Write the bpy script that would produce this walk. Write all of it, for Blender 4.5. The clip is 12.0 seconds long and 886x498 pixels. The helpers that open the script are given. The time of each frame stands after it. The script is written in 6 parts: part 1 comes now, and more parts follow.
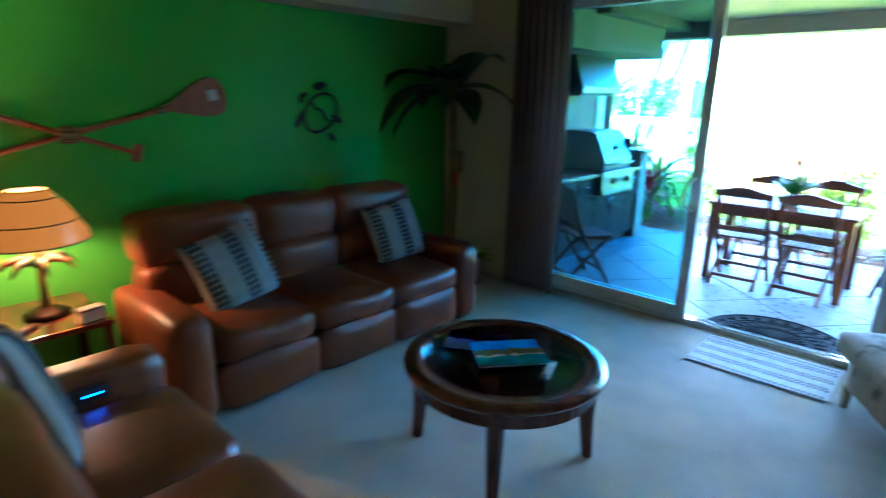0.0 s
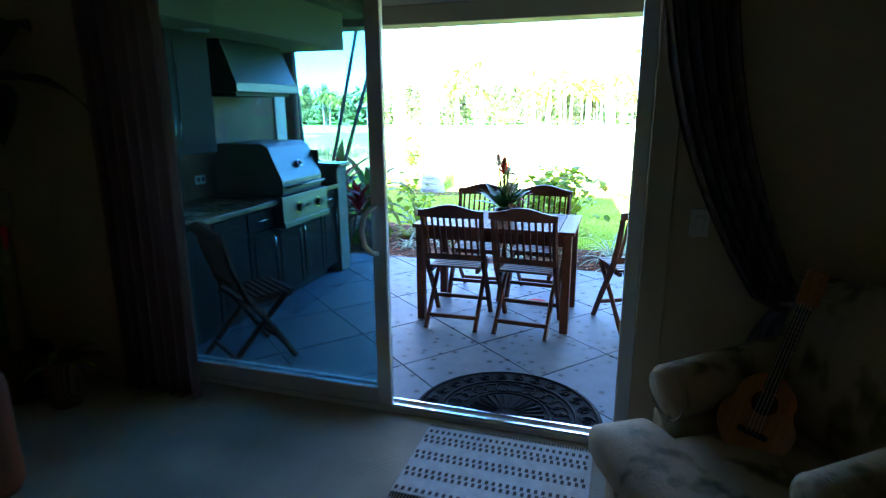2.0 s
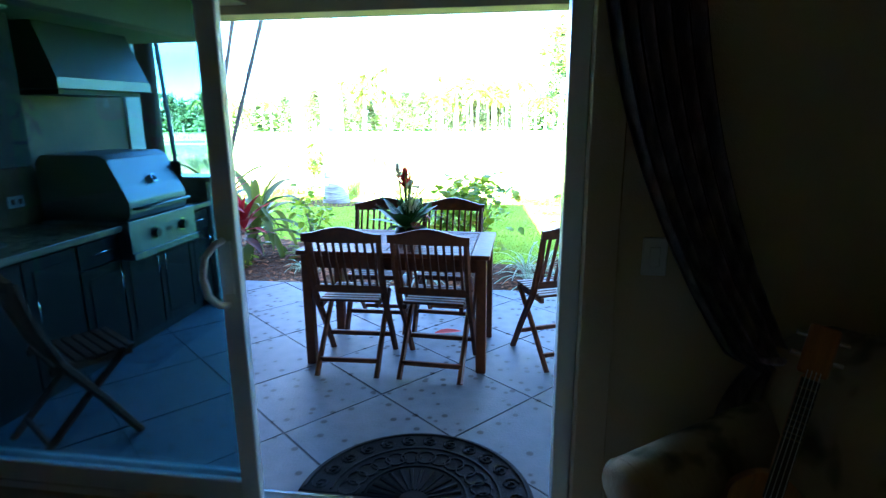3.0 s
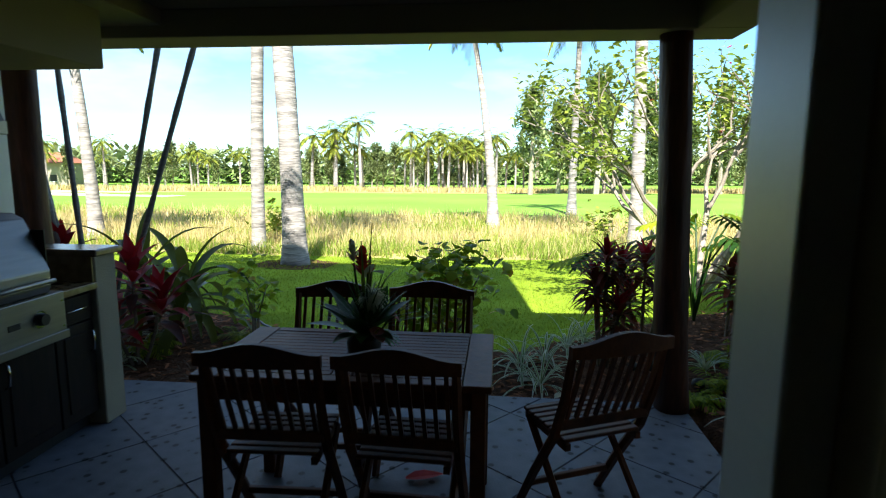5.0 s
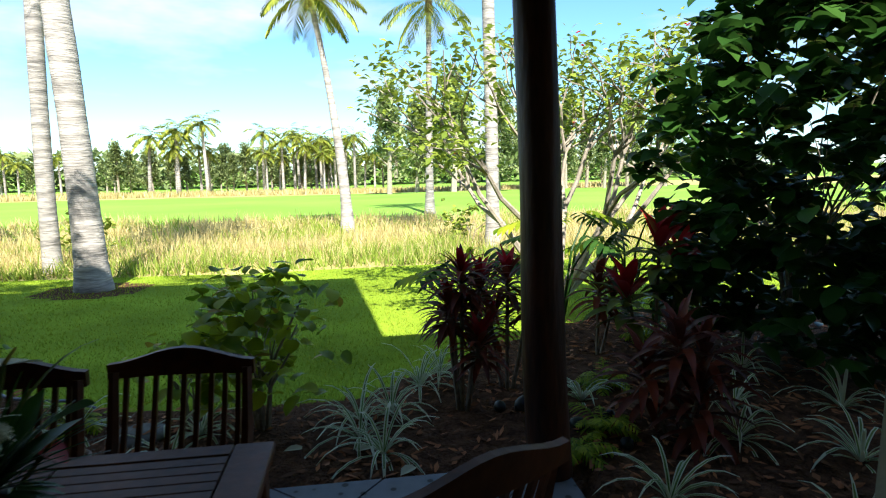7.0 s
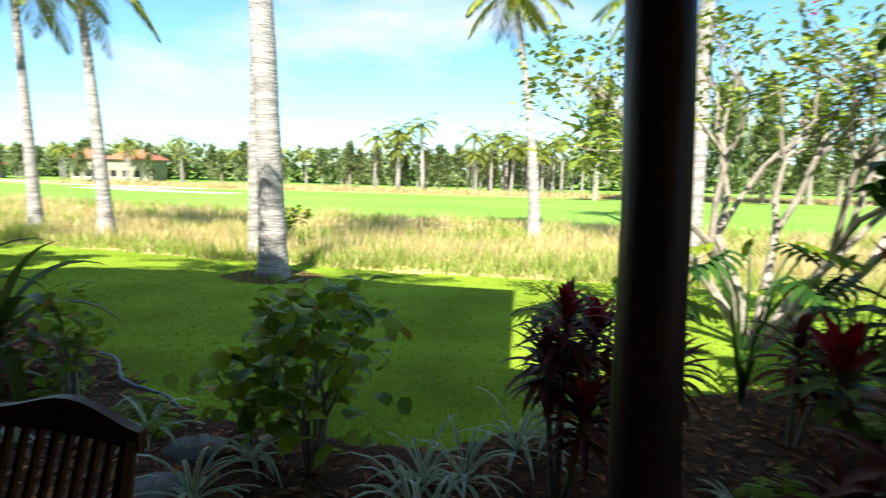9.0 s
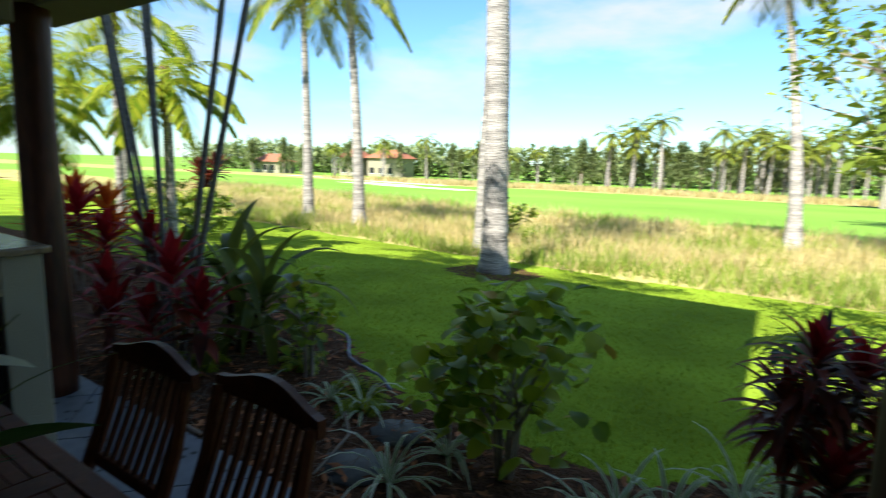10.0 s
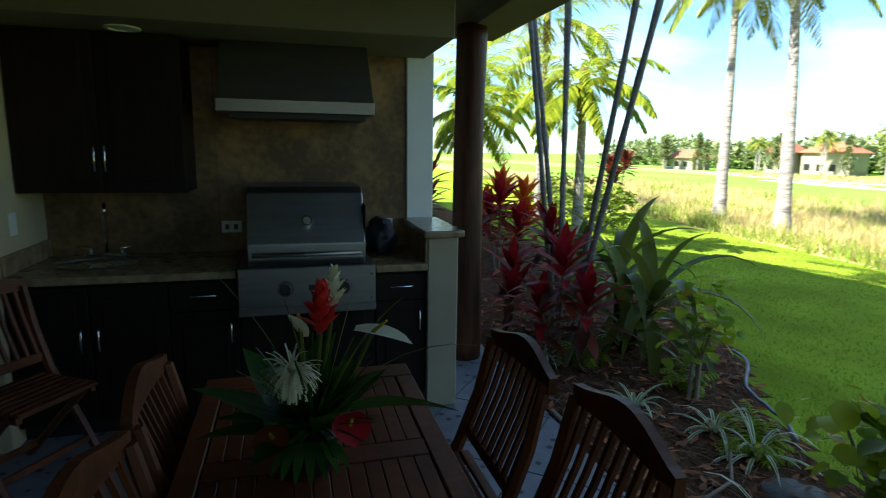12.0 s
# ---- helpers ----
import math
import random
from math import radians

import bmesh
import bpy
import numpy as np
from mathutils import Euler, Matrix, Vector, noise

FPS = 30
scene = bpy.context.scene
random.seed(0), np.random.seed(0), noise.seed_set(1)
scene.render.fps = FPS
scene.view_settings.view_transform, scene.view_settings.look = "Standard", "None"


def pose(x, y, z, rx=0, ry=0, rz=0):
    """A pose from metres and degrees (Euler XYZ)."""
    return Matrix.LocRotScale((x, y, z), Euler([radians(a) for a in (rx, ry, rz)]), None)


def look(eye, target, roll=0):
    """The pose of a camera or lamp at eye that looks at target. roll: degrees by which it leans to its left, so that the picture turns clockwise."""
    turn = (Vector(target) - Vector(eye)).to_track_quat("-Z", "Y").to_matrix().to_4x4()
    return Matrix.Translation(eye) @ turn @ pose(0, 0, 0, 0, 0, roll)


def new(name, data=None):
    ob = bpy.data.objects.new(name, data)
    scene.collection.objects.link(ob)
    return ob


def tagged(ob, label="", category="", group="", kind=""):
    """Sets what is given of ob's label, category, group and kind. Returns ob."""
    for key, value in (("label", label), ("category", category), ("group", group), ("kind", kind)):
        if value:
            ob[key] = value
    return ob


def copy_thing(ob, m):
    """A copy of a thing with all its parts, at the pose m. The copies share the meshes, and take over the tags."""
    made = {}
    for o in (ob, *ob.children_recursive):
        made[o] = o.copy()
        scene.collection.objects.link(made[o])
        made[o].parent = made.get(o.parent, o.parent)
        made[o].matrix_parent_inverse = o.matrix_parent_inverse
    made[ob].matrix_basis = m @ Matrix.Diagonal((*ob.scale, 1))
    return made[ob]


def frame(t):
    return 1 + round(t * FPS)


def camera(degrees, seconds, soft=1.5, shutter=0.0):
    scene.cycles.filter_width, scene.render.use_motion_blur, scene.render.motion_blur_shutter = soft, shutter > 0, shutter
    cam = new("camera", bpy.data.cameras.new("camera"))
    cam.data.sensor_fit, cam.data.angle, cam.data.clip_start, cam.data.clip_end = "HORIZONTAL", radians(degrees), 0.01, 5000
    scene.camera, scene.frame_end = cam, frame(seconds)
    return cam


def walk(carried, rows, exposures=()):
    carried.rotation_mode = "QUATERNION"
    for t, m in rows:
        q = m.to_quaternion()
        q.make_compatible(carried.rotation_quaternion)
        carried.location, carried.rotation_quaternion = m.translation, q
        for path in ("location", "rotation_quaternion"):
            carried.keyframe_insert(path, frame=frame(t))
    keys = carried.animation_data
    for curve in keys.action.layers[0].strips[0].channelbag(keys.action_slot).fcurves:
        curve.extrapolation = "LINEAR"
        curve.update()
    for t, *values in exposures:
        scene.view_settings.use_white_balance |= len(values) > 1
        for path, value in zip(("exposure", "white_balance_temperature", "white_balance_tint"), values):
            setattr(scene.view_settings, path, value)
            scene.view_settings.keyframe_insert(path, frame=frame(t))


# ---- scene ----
cam = camera(76.1, 12.0, soft=1.1, shutter=0.4)
# time, eye, a point two metres ahead, roll
ROWS = [
    (0, (0.389, -0.117, 1.666), (-0.922, 1.296, 1.134), 1.0),
    (0.5, (0.266, 0.313, 1.621), (-0.679, 2.002, 1.114), 0.7),
    (1, (0.138, 0.753, 1.621), (-0.671, 2.51, 1.115), 0.5),
    (1.5, (0.097, 1.173, 1.602), (-0.606, 2.978, 1.102), 0.1),
    (2, (0.08, 1.598, 1.571), (-0.505, 3.448, 1.082), -0.4),
    (2.5, (0.034, 1.95, 1.547), (-0.473, 3.824, 1.065), -0.2),
    (3, (0.008, 2.28, 1.539), (-0.281, 4.202, 1.069), -0.4),
    (3.5, (-0.032, 2.608, 1.51), (-0.284, 4.558, 1.145), -0.2),
    (3.7, (-0.099, 2.701, 1.491), (-0.306, 4.67, 1.207), -0.0),
    (5.3, (-0.186, 3.715, 1.541), (-0.377, 5.685, 1.251), 0.3),
    (5.5, (-0.142, 3.912, 1.512), (-0.343, 5.88, 1.221), -0.1),
    (6, (-0.082, 4.162, 1.481), (-0.199, 6.137, 1.19), -0.6),
    (6.5, (-0.043, 4.31, 1.486), (0.118, 6.282, 1.195), -0.6),
    (6.7, (-0.01, 4.409, 1.493), (0.275, 6.366, 1.199), -0.8),
    (8.3, (0.534, 5.04, 1.527), (0.625, 7.019, 1.258), 0.8),
    (8.5, (0.58, 5.145, 1.53), (0.553, 7.126, 1.261), 1.1),
    (9, (0.661, 5.378, 1.501), (0.236, 7.311, 1.219), 1.3),
    (9.5, (0.641, 5.533, 1.49), (-0.121, 7.359, 1.197), 1.6),
    (10, (0.702, 5.552, 1.514), (-0.44, 7.165, 1.208), 1.6),
    (10.5, (0.652, 5.546, 1.496), (-0.816, 6.867, 1.178), 1.2),
    (11, (0.573, 5.525, 1.494), (-1.113, 6.549, 1.164), 1.1),
    (11.5, (0.522, 5.561, 1.492), (-1.297, 6.319, 1.155), 0.9),
    (12, (0.569, 5.738, 1.505), (-1.333, 6.249, 1.158), 0.8),
]
walk(cam, [(t, look(eye, target, roll)) for t, eye, target, roll in ROWS],
     [(0.0, 7.35, 4500, 8), (0.5, 6.7, 4600, 13), (1.0, 5.8, 4800, 17), (1.5, 5.25, 5000, 18), (2.0, 5.2, 5000, 17), (2.5, 5.3, 5000, 16), (3.5, 4.4, 4900, 12), (5.2, 1.6, 6250, 8), (9.0, 1.55, 6250, 7), (10.0, 1.38, 6250, 6), (10.7, 1.22, 6250, 6), (12.0, 1.95, 6300, 6)])

# ---- light ----
world = bpy.data.worlds.new("world")
scene.world = world
world.use_nodes = True
SUN_EL, SUN_AZ = radians(47.5), radians(175.2)
LAMP_W, SKY, CLOUD = 0.085, 0.095, 3.8


def sky_world():
    nt = world.node_tree
    nt.nodes.clear()
    out = nt.nodes.new("ShaderNodeOutputWorld")
    bg = nt.nodes.new("ShaderNodeBackground")
    sky = nt.nodes.new("ShaderNodeTexSky")
    sky.sky_type, sky.sun_disc = "NISHITA", False
    sky.sun_elevation, sky.sun_rotation = SUN_EL, SUN_AZ
    sky.dust_density, sky.ozone_density = 0.2, 4.0
    bg.inputs["Strength"].default_value = SKY
    tc, mp, no = nt.nodes.new("ShaderNodeTexCoord"), nt.nodes.new("ShaderNodeMapping"), nt.nodes.new("ShaderNodeTexNoise")
    mp.inputs["Scale"].default_value, mp.inputs["Location"].default_value = (1.0, 1.0, 3.2), (0.3, 0.1, 0.0)
    no.inputs["Scale"].default_value, no.inputs["Detail"].default_value, no.inputs["Roughness"].default_value = 2.2, 9.0, 0.55
    ramp, mix = nt.nodes.new("ShaderNodeValToRGB"), nt.nodes.new("ShaderNodeMix")
    ramp.color_ramp.elements[0].position, ramp.color_ramp.elements[1].position = 0.49, 0.68
    mix.data_type = "RGBA"
    mix.inputs["B"].default_value = (CLOUD, CLOUD * 1.01, CLOUD * 1.03, 1)
    nt.links.new(tc.outputs["Generated"], mp.inputs["Vector"])
    nt.links.new(mp.outputs[0], no.inputs["Vector"])
    nt.links.new(no.outputs[0], ramp.inputs[0])
    nt.links.new(ramp.outputs[0], mix.inputs["Factor"])
    tint = nt.nodes.new("ShaderNodeMix")
    tint.data_type, tint.blend_type = "RGBA", "MULTIPLY"
    tint.inputs["Factor"].default_value, tint.inputs["B"].default_value = 1.0, (0.70, 0.90, 1.0, 1)
    nt.links.new(sky.outputs[0], tint.inputs["A"])
    nt.links.new(tint.outputs["Result"], mix.inputs["A"])
    nt.links.new(mix.outputs["Result"], bg.inputs["Color"])
    nt.links.new(bg.outputs[0], out.inputs["Surface"])


sky_world()
sun = new("sun", bpy.data.lights.new("sun", "SUN"))
sun.data.energy, sun.data.angle, sun.data.color = 5.0, radians(0.5), (1.0, 0.95, 0.87)
SUN_DIR = Vector((math.sin(SUN_AZ) * math.cos(SUN_EL), math.cos(SUN_AZ) * math.cos(SUN_EL), math.sin(SUN_EL)))
sun.matrix_world = look(SUN_DIR * 50, (0, 0, 0))

# ---- helpers of this scene ----


def mat(name, col, rough=0.6, metal=0.0, var=0.15, scale=6.0, bump=0.1, bscale=80.0, dist=0.01, col2=None, stretch=(1, 1, 1), coat=0.0, spec=0.5):
    m = bpy.data.materials.new(name)
    m.use_nodes = True
    nt = m.node_tree
    b = nt.nodes["Principled BSDF"]
    b.inputs["Roughness"].default_value, b.inputs["Metallic"].default_value = rough, metal
    b.inputs["Coat Weight"].default_value = coat
    b.inputs["Specular IOR Level"].default_value = spec
    tc = nt.nodes.new("ShaderNodeTexCoord")
    mp = nt.nodes.new("ShaderNodeMapping")
    mp.inputs["Scale"].default_value = stretch
    nt.links.new(tc.outputs["Object"], mp.inputs["Vector"])
    n1, n2 = nt.nodes.new("ShaderNodeTexNoise"), nt.nodes.new("ShaderNodeTexNoise")
    for n, s, d in ((n1, scale, 5.0), (n2, bscale, 4.0)):
        n.inputs["Scale"].default_value, n.inputs["Detail"].default_value = s, d
        nt.links.new(mp.outputs[0], n.inputs["Vector"])
    add = nt.nodes.new("ShaderNodeMath")
    add.operation = "ADD"
    nt.links.new(n1.outputs[0], add.inputs[0])
    half = nt.nodes.new("ShaderNodeMath")
    half.operation, half.inputs[1].default_value = "MULTIPLY", 0.5
    nt.links.new(n2.outputs[0], half.inputs[0])
    nt.links.new(half.outputs[0], add.inputs[1])
    info = nt.nodes.new("ShaderNodeObjectInfo")
    shift = nt.nodes.new("ShaderNodeMath")
    shift.operation, shift.inputs[1].default_value, shift.inputs[2].default_value = "MULTIPLY_ADD", 0.16, -0.08
    nt.links.new(info.outputs["Random"], shift.inputs[0])
    add2 = nt.nodes.new("ShaderNodeMath")
    add2.operation = "ADD"
    nt.links.new(add.outputs[0], add2.inputs[0])
    nt.links.new(shift.outputs[0], add2.inputs[1])
    ramp = nt.nodes.new("ShaderNodeValToRGB")
    e = ramp.color_ramp.elements
    e[0].position, e[1].position = 0.52, 0.98
    c2 = col2 or tuple(min(1.0, c * (1 + var)) for c in col)
    e[0].color = (*[c * (1 - var) for c in col], 1)
    e[1].color = (*c2, 1)
    nt.links.new(add2.outputs[0], ramp.inputs[0])
    nt.links.new(ramp.outputs[0], b.inputs["Base Color"])
    if bump:
        bp = nt.nodes.new("ShaderNodeBump")
        bp.inputs["Strength"].default_value, bp.inputs["Distance"].default_value = bump, dist
        nt.links.new(n2.outputs[0], bp.inputs["Height"])
        nt.links.new(bp.outputs[0], b.inputs["Normal"])
    return m


def finish(name, bm, material, smooth=False):
    me = bpy.data.meshes.new(name)
    bmesh.ops.recalc_face_normals(bm, faces=bm.faces)
    if smooth:
        for f in bm.faces:
            f.smooth = True
    bm.to_mesh(me)
    bm.free()
    for m in material if isinstance(material, (list, tuple)) else [material]:
        me.materials.append(m)
    return me


def part(name, bm, material, parent=None, label="", smooth=False):
    """One mesh object, under a thing or a part if a parent is given."""
    ob = new(name, finish(name, bm, material, smooth))
    if parent:
        ob.parent = parent
    return tagged(ob, label)


def structure(name, bm, material, label, category="", smooth=False):
    return tagged(part(name, bm, material, None, label, smooth), label, category or name.split("_")[0], "", "structure")


def thing(name, m, label, category, group=""):
    ob = new(name)
    ob.empty_display_size = 0.1
    ob.matrix_basis = m
    return tagged(ob, label, category, group)


def box(bm, x0, x1, y0, y1, z0, z1, bevel=0.0, seg=1, m=None):
    r = bmesh.ops.create_cube(bm, size=1.0, matrix=Matrix.Translation(((x0 + x1) / 2, (y0 + y1) / 2, (z0 + z1) / 2)) @ Matrix.Diagonal((x1 - x0, y1 - y0, z1 - z0, 1)))
    vs = r["verts"]
    if bevel:
        es = list({e for v in vs for e in v.link_edges})
        rb = bmesh.ops.bevel(bm, geom=es, offset=bevel, segments=seg, affect="EDGES", profile=0.5)
        vs = list({v for f in rb["faces"] for v in f.verts} | {v for v in vs if v.is_valid})
    if m:
        bmesh.ops.transform(bm, matrix=m, verts=vs)
    return bm


def B(*a, **k):
    return box(bmesh.new(), *a, **k)


def tube(bm, pts, radii, n=8, cap=True):
    pts = [Vector(p) for p in pts]
    if not isinstance(radii, (list, tuple)):
        radii = [radii] * len(pts)
    rings, up = [], None
    for i, p in enumerate(pts):
        d = (pts[min(i + 1, len(pts) - 1)] - pts[max(i - 1, 0)]).normalized()
        if up is None:
            up = d.orthogonal().normalized()
        up = (up - d * up.dot(d))
        up = up.normalized() if up.length > 1e-6 else d.orthogonal().normalized()
        s = d.cross(up)
        rings.append([bm.verts.new(p + (up * math.cos(2 * math.pi * k / n) + s * math.sin(2 * math.pi * k / n)) * radii[i]) for k in range(n)])
    for a, b in zip(rings, rings[1:]):
        for k in range(n):
            bm.faces.new((a[k], a[(k + 1) % n], b[(k + 1) % n], b[k]))
    if cap:
        bm.faces.new(rings[0][::-1])
        bm.faces.new(rings[-1])
    return bm


def T(*a, **k):
    return tube(bmesh.new(), *a, **k)


def lathe(bm, profile, n=24, centre=(0, 0)):
    rings = [[bm.verts.new((centre[0] + r * math.cos(2 * math.pi * k / n), centre[1] + r * math.sin(2 * math.pi * k / n), z)) for k in range(n)] for r, z in profile]
    for a, b in zip(rings, rings[1:]):
        for k in range(n):
            bm.faces.new((a[k], a[(k + 1) % n], b[(k + 1) % n], b[k]))
    bm.faces.new(rings[0][::-1])
    bm.faces.new(rings[-1])
    return bm


# ---- materials ----
M_STUCCO = mat("cream_stucco", (0.34, 0.295, 0.205), 0.85, var=0.06, scale=3, bump=0.25, bscale=120)
M_GREEN = mat("green_paint", (0.085, 0.41, 0.018), 0.55, var=0.06, scale=2, bump=0.08, bscale=150)
M_INWALL = mat("interior_wall_paint", (0.56, 0.46, 0.29), 0.8, var=0.05, scale=3, bump=0.15, bscale=140)
M_WHITE = mat("white_vinyl", (0.75, 0.76, 0.74), 0.35, var=0.04, scale=4, bump=0.02)
# cream taken far below its own tone; the patio's shade is in this colour
M_CEIL_DIMMED = mat("shade_dimmed_ceiling", (0.18, 0.165, 0.11), 0.8, var=0.05, scale=3, bump=0.1, bscale=120)
M_CARPET = mat("beige_carpet", (0.48, 0.42, 0.32), 0.95, var=0.14, scale=3, bump=0.5, bscale=260, spec=0.1)
M_GROUT = mat("grout", (0.06, 0.06, 0.06), 0.9)
M_TEAK = mat("teak", (0.115, 0.031, 0.008), 0.50, var=0.5, scale=3, bump=0.15, bscale=30, stretch=(1, 1, 1), spec=0.32)
M_LEATHER = mat("brown_leather", (0.15, 0.036, 0.006), 0.40, var=0.3, scale=5, bump=0.25, bscale=170, dist=0.004)
M_TRUNK = mat("palm_bark", (0.30, 0.27, 0.235), 0.9, var=0.6, scale=2.2, bump=0.6, bscale=9, dist=0.03, stretch=(0.7, 0.7, 5))
M_LAWN = mat("lawn", (0.05, 0.13, 0.012), 0.9, var=0.4, scale=1.5, bump=0.8, bscale=60, dist=0.03)
M_MULCH = mat("mulch_soil", (0.10, 0.050, 0.028), 0.95, var=0.6, scale=12, bump=1.0, bscale=50, dist=0.04, spec=0.05)
M_LOG = mat("dark_log", (0.060, 0.018, 0.008), 0.5, var=0.6, scale=4, bump=0.4, bscale=14, stretch=(3, 3, 0.5), spec=0.25)
M_ESPRESSO = mat("espresso_wood", (0.014, 0.007, 0.005), 0.6, var=0.4, scale=5, bump=0.08, stretch=(1, 6, 1), spec=0.2)
M_STONE = mat("travertine", (0.23, 0.13, 0.046), 0.6, var=0.55, scale=4, bump=0.3, bscale=25)

# ---- more materials ----


def pattern(name, cols, scale, rough=0.6, kind="voronoi", bump=0.2, stretch=(1, 1, 1)):
    """A colour ramp over cells or waves, with fine grain."""
    m = mat(name, cols[0][:3], rough, bump=bump)
    nt = m.node_tree
    b = nt.nodes["Principled BSDF"]
    ramp = next(n for n in nt.nodes if n.type == "VALTORGB")
    mp = next(n for n in nt.nodes if n.type == "MAPPING")
    mp.inputs["Scale"].default_value = stretch
    t = nt.nodes.new("ShaderNodeTexVoronoi" if kind == "voronoi" else "ShaderNodeTexWave" if kind == "wave" else "ShaderNodeTexNoise")
    t.inputs["Scale"].default_value = scale
    nt.links.new(mp.outputs[0], t.inputs["Vector"])
    nt.links.new(t.outputs[0], ramp.inputs[0])
    e = ramp.color_ramp.elements
    while len(e) > 1:
        e.remove(e[-1])
    e[0].position, e[0].color = cols[0][3] if len(cols[0]) > 3 else 0.0, (*cols[0][:3], 1)
    for i, c in enumerate(cols[1:], 1):
        p = e.new(c[3] if len(c) > 3 else i / (len(cols) - 1))
        p.color = (*c[:3], 1)
    nt.links.new(ramp.outputs[0], b.inputs["Base Color"])
    return m


def glass(name, tint, ior=1.45):
    m = bpy.data.materials.new(name)
    m.use_nodes = True
    nt = m.node_tree
    nt.nodes.clear()
    out, mix = nt.nodes.new("ShaderNodeOutputMaterial"), nt.nodes.new("ShaderNodeMixShader")
    tr, gl, lw = nt.nodes.new("ShaderNodeBsdfTransparent"), nt.nodes.new("ShaderNodeBsdfGlossy"), nt.nodes.new("ShaderNodeLayerWeight")
    tr.inputs["Color"].default_value = (*tint, 1)
    gl.inputs["Roughness"].default_value = 0.02
    lw.inputs["Blend"].default_value = 0.5
    f0 = ((ior - 1) / (ior + 1)) ** 2
    po, sc = nt.nodes.new("ShaderNodeMath"), nt.nodes.new("ShaderNodeMath")
    po.operation, po.inputs[1].default_value = "POWER", 5.0
    sc.operation, sc.inputs[1].default_value, sc.inputs[2].default_value = "MULTIPLY_ADD", 1 - f0, f0
    nt.links.new(lw.outputs["Facing"], po.inputs[0])
    nt.links.new(po.outputs[0], sc.inputs[0])
    nt.links.new(sc.outputs[0], mix.inputs[0])
    nt.links.new(tr.outputs[0], mix.inputs[1])
    nt.links.new(gl.outputs[0], mix.inputs[2])
    nt.links.new(mix.outputs[0], out.inputs["Surface"])
    return m


def glow(name, col, strength):
    m = bpy.data.materials.new(name)
    m.use_nodes = True
    b = m.node_tree.nodes["Principled BSDF"]
    b.inputs["Base Color"].default_value = (*col, 1)
    b.inputs["Emission Color"].default_value = (*col, 1)
    b.inputs["Emission Strength"].default_value = strength
    return m


M_GLASS = glass("tinted_glass", (0.60, 0.73, 0.77))
M_STEEL = mat("brushed_steel", (0.26, 0.248, 0.23), 0.42, 1.0, var=0.08, scale=3, bump=0.05, bscale=60, stretch=(1, 1, 14))
M_CHROME = mat("chrome", (0.8, 0.8, 0.8), 0.12, 1.0, var=0.02, bump=0)
M_BLACK = mat("black_plastic", (0.012, 0.012, 0.012), 0.5, var=0.2)
M_GRANITE = pattern("tan_granite", [(0.20, 0.13, 0.07, 0.3), (0.28, 0.195, 0.11, 0.5), (0.34, 0.25, 0.15, 0.7)], 18, 0.2, "noise", 0.05)
M_CURTAIN = mat("taupe_curtain", (0.26, 0.17, 0.13), 0.8, var=0.2, scale=8, bump=0.2, bscale=200, stretch=(4, 4, 0.3))
M_CURTAIN2 = mat("grey_striped_curtain", (0.27, 0.22, 0.22), 0.5, var=0.7, scale=16, bump=0.15, bscale=200, stretch=(3, 1, 0.15))
M_PALMCLOTH = pattern("palm_print_upholstery", [(0.09, 0.085, 0.04, 0.33), (0.23, 0.19, 0.10, 0.41), (0.40, 0.31, 0.19, 0.47), (0.46, 0.37, 0.24, 0.8)], 9, 0.85, "noise", 0.25, (1, 1, 0.6))
M_RUGL = mat("pale_rug_yarn", (0.62, 0.60, 0.56), 0.95, var=0.15, scale=20, bump=0.6, bscale=200)
M_RUGD = mat("dark_rug_yarn", (0.10, 0.075, 0.06), 0.95, var=0.2, scale=20, bump=0.6, bscale=200)
M_RUBBER = mat("black_rubber_mat", (0.016, 0.016, 0.017), 0.7, var=0.3, scale=8, bump=0.3, bscale=90, spec=0.15)
M_CUSH = mat("pale_grey_cushion", (0.24, 0.22, 0.19), 0.9, var=0.15, scale=12, bump=0.4, bscale=200)
M_CUSHD = mat("dark_cushion_band", (0.03, 0.028, 0.026), 0.9, var=0.2, scale=30, bump=0.4, bscale=200)
M_DARKWOOD = mat("dark_cherry_wood", (0.085, 0.027, 0.012), 0.22, var=0.4, scale=5, bump=0.05, stretch=(1, 5, 1), coat=0.3)
M_KOA = mat("koa_wood", (0.46, 0.17, 0.04), 0.28, var=0.3, scale=6, bump=0.04, stretch=(8, 1, 1), coat=0.4)
M_PADDLE = mat("paddle_wood", (0.28, 0.075, 0.025), 0.35, var=0.3, scale=4, bump=0.05, stretch=(1, 4, 1))
M_BRONZE = mat("dark_bronze", (0.012, 0.010, 0.009), 0.45, 0.4, var=0.3)
M_WICKER = pattern("wicker", [(0.05, 0.03, 0.015), (0.25, 0.16, 0.07)], 22, 0.7, "wave", 0.5, (1, 1, 3))
M_SHADE = glow("lamp_shade_weave", (0.60, 0.17, 0.015), 0.006)
M_BULB = glow("lamp_bulb_glow", (1.0, 0.50, 0.15), 5.0)
M_FAKELEAF = mat("artificial_leaf", (0.02, 0.055, 0.02), 0.4, var=0.4, scale=6, bump=0.1)
M_FAKETRUNK = mat("artificial_trunk", (0.22, 0.17, 0.05), 0.6, var=0.3, scale=8, bump=0.3, bscale=30)
M_PAPER = mat("white_paper", (0.75, 0.74, 0.70), 0.6, var=0.04)
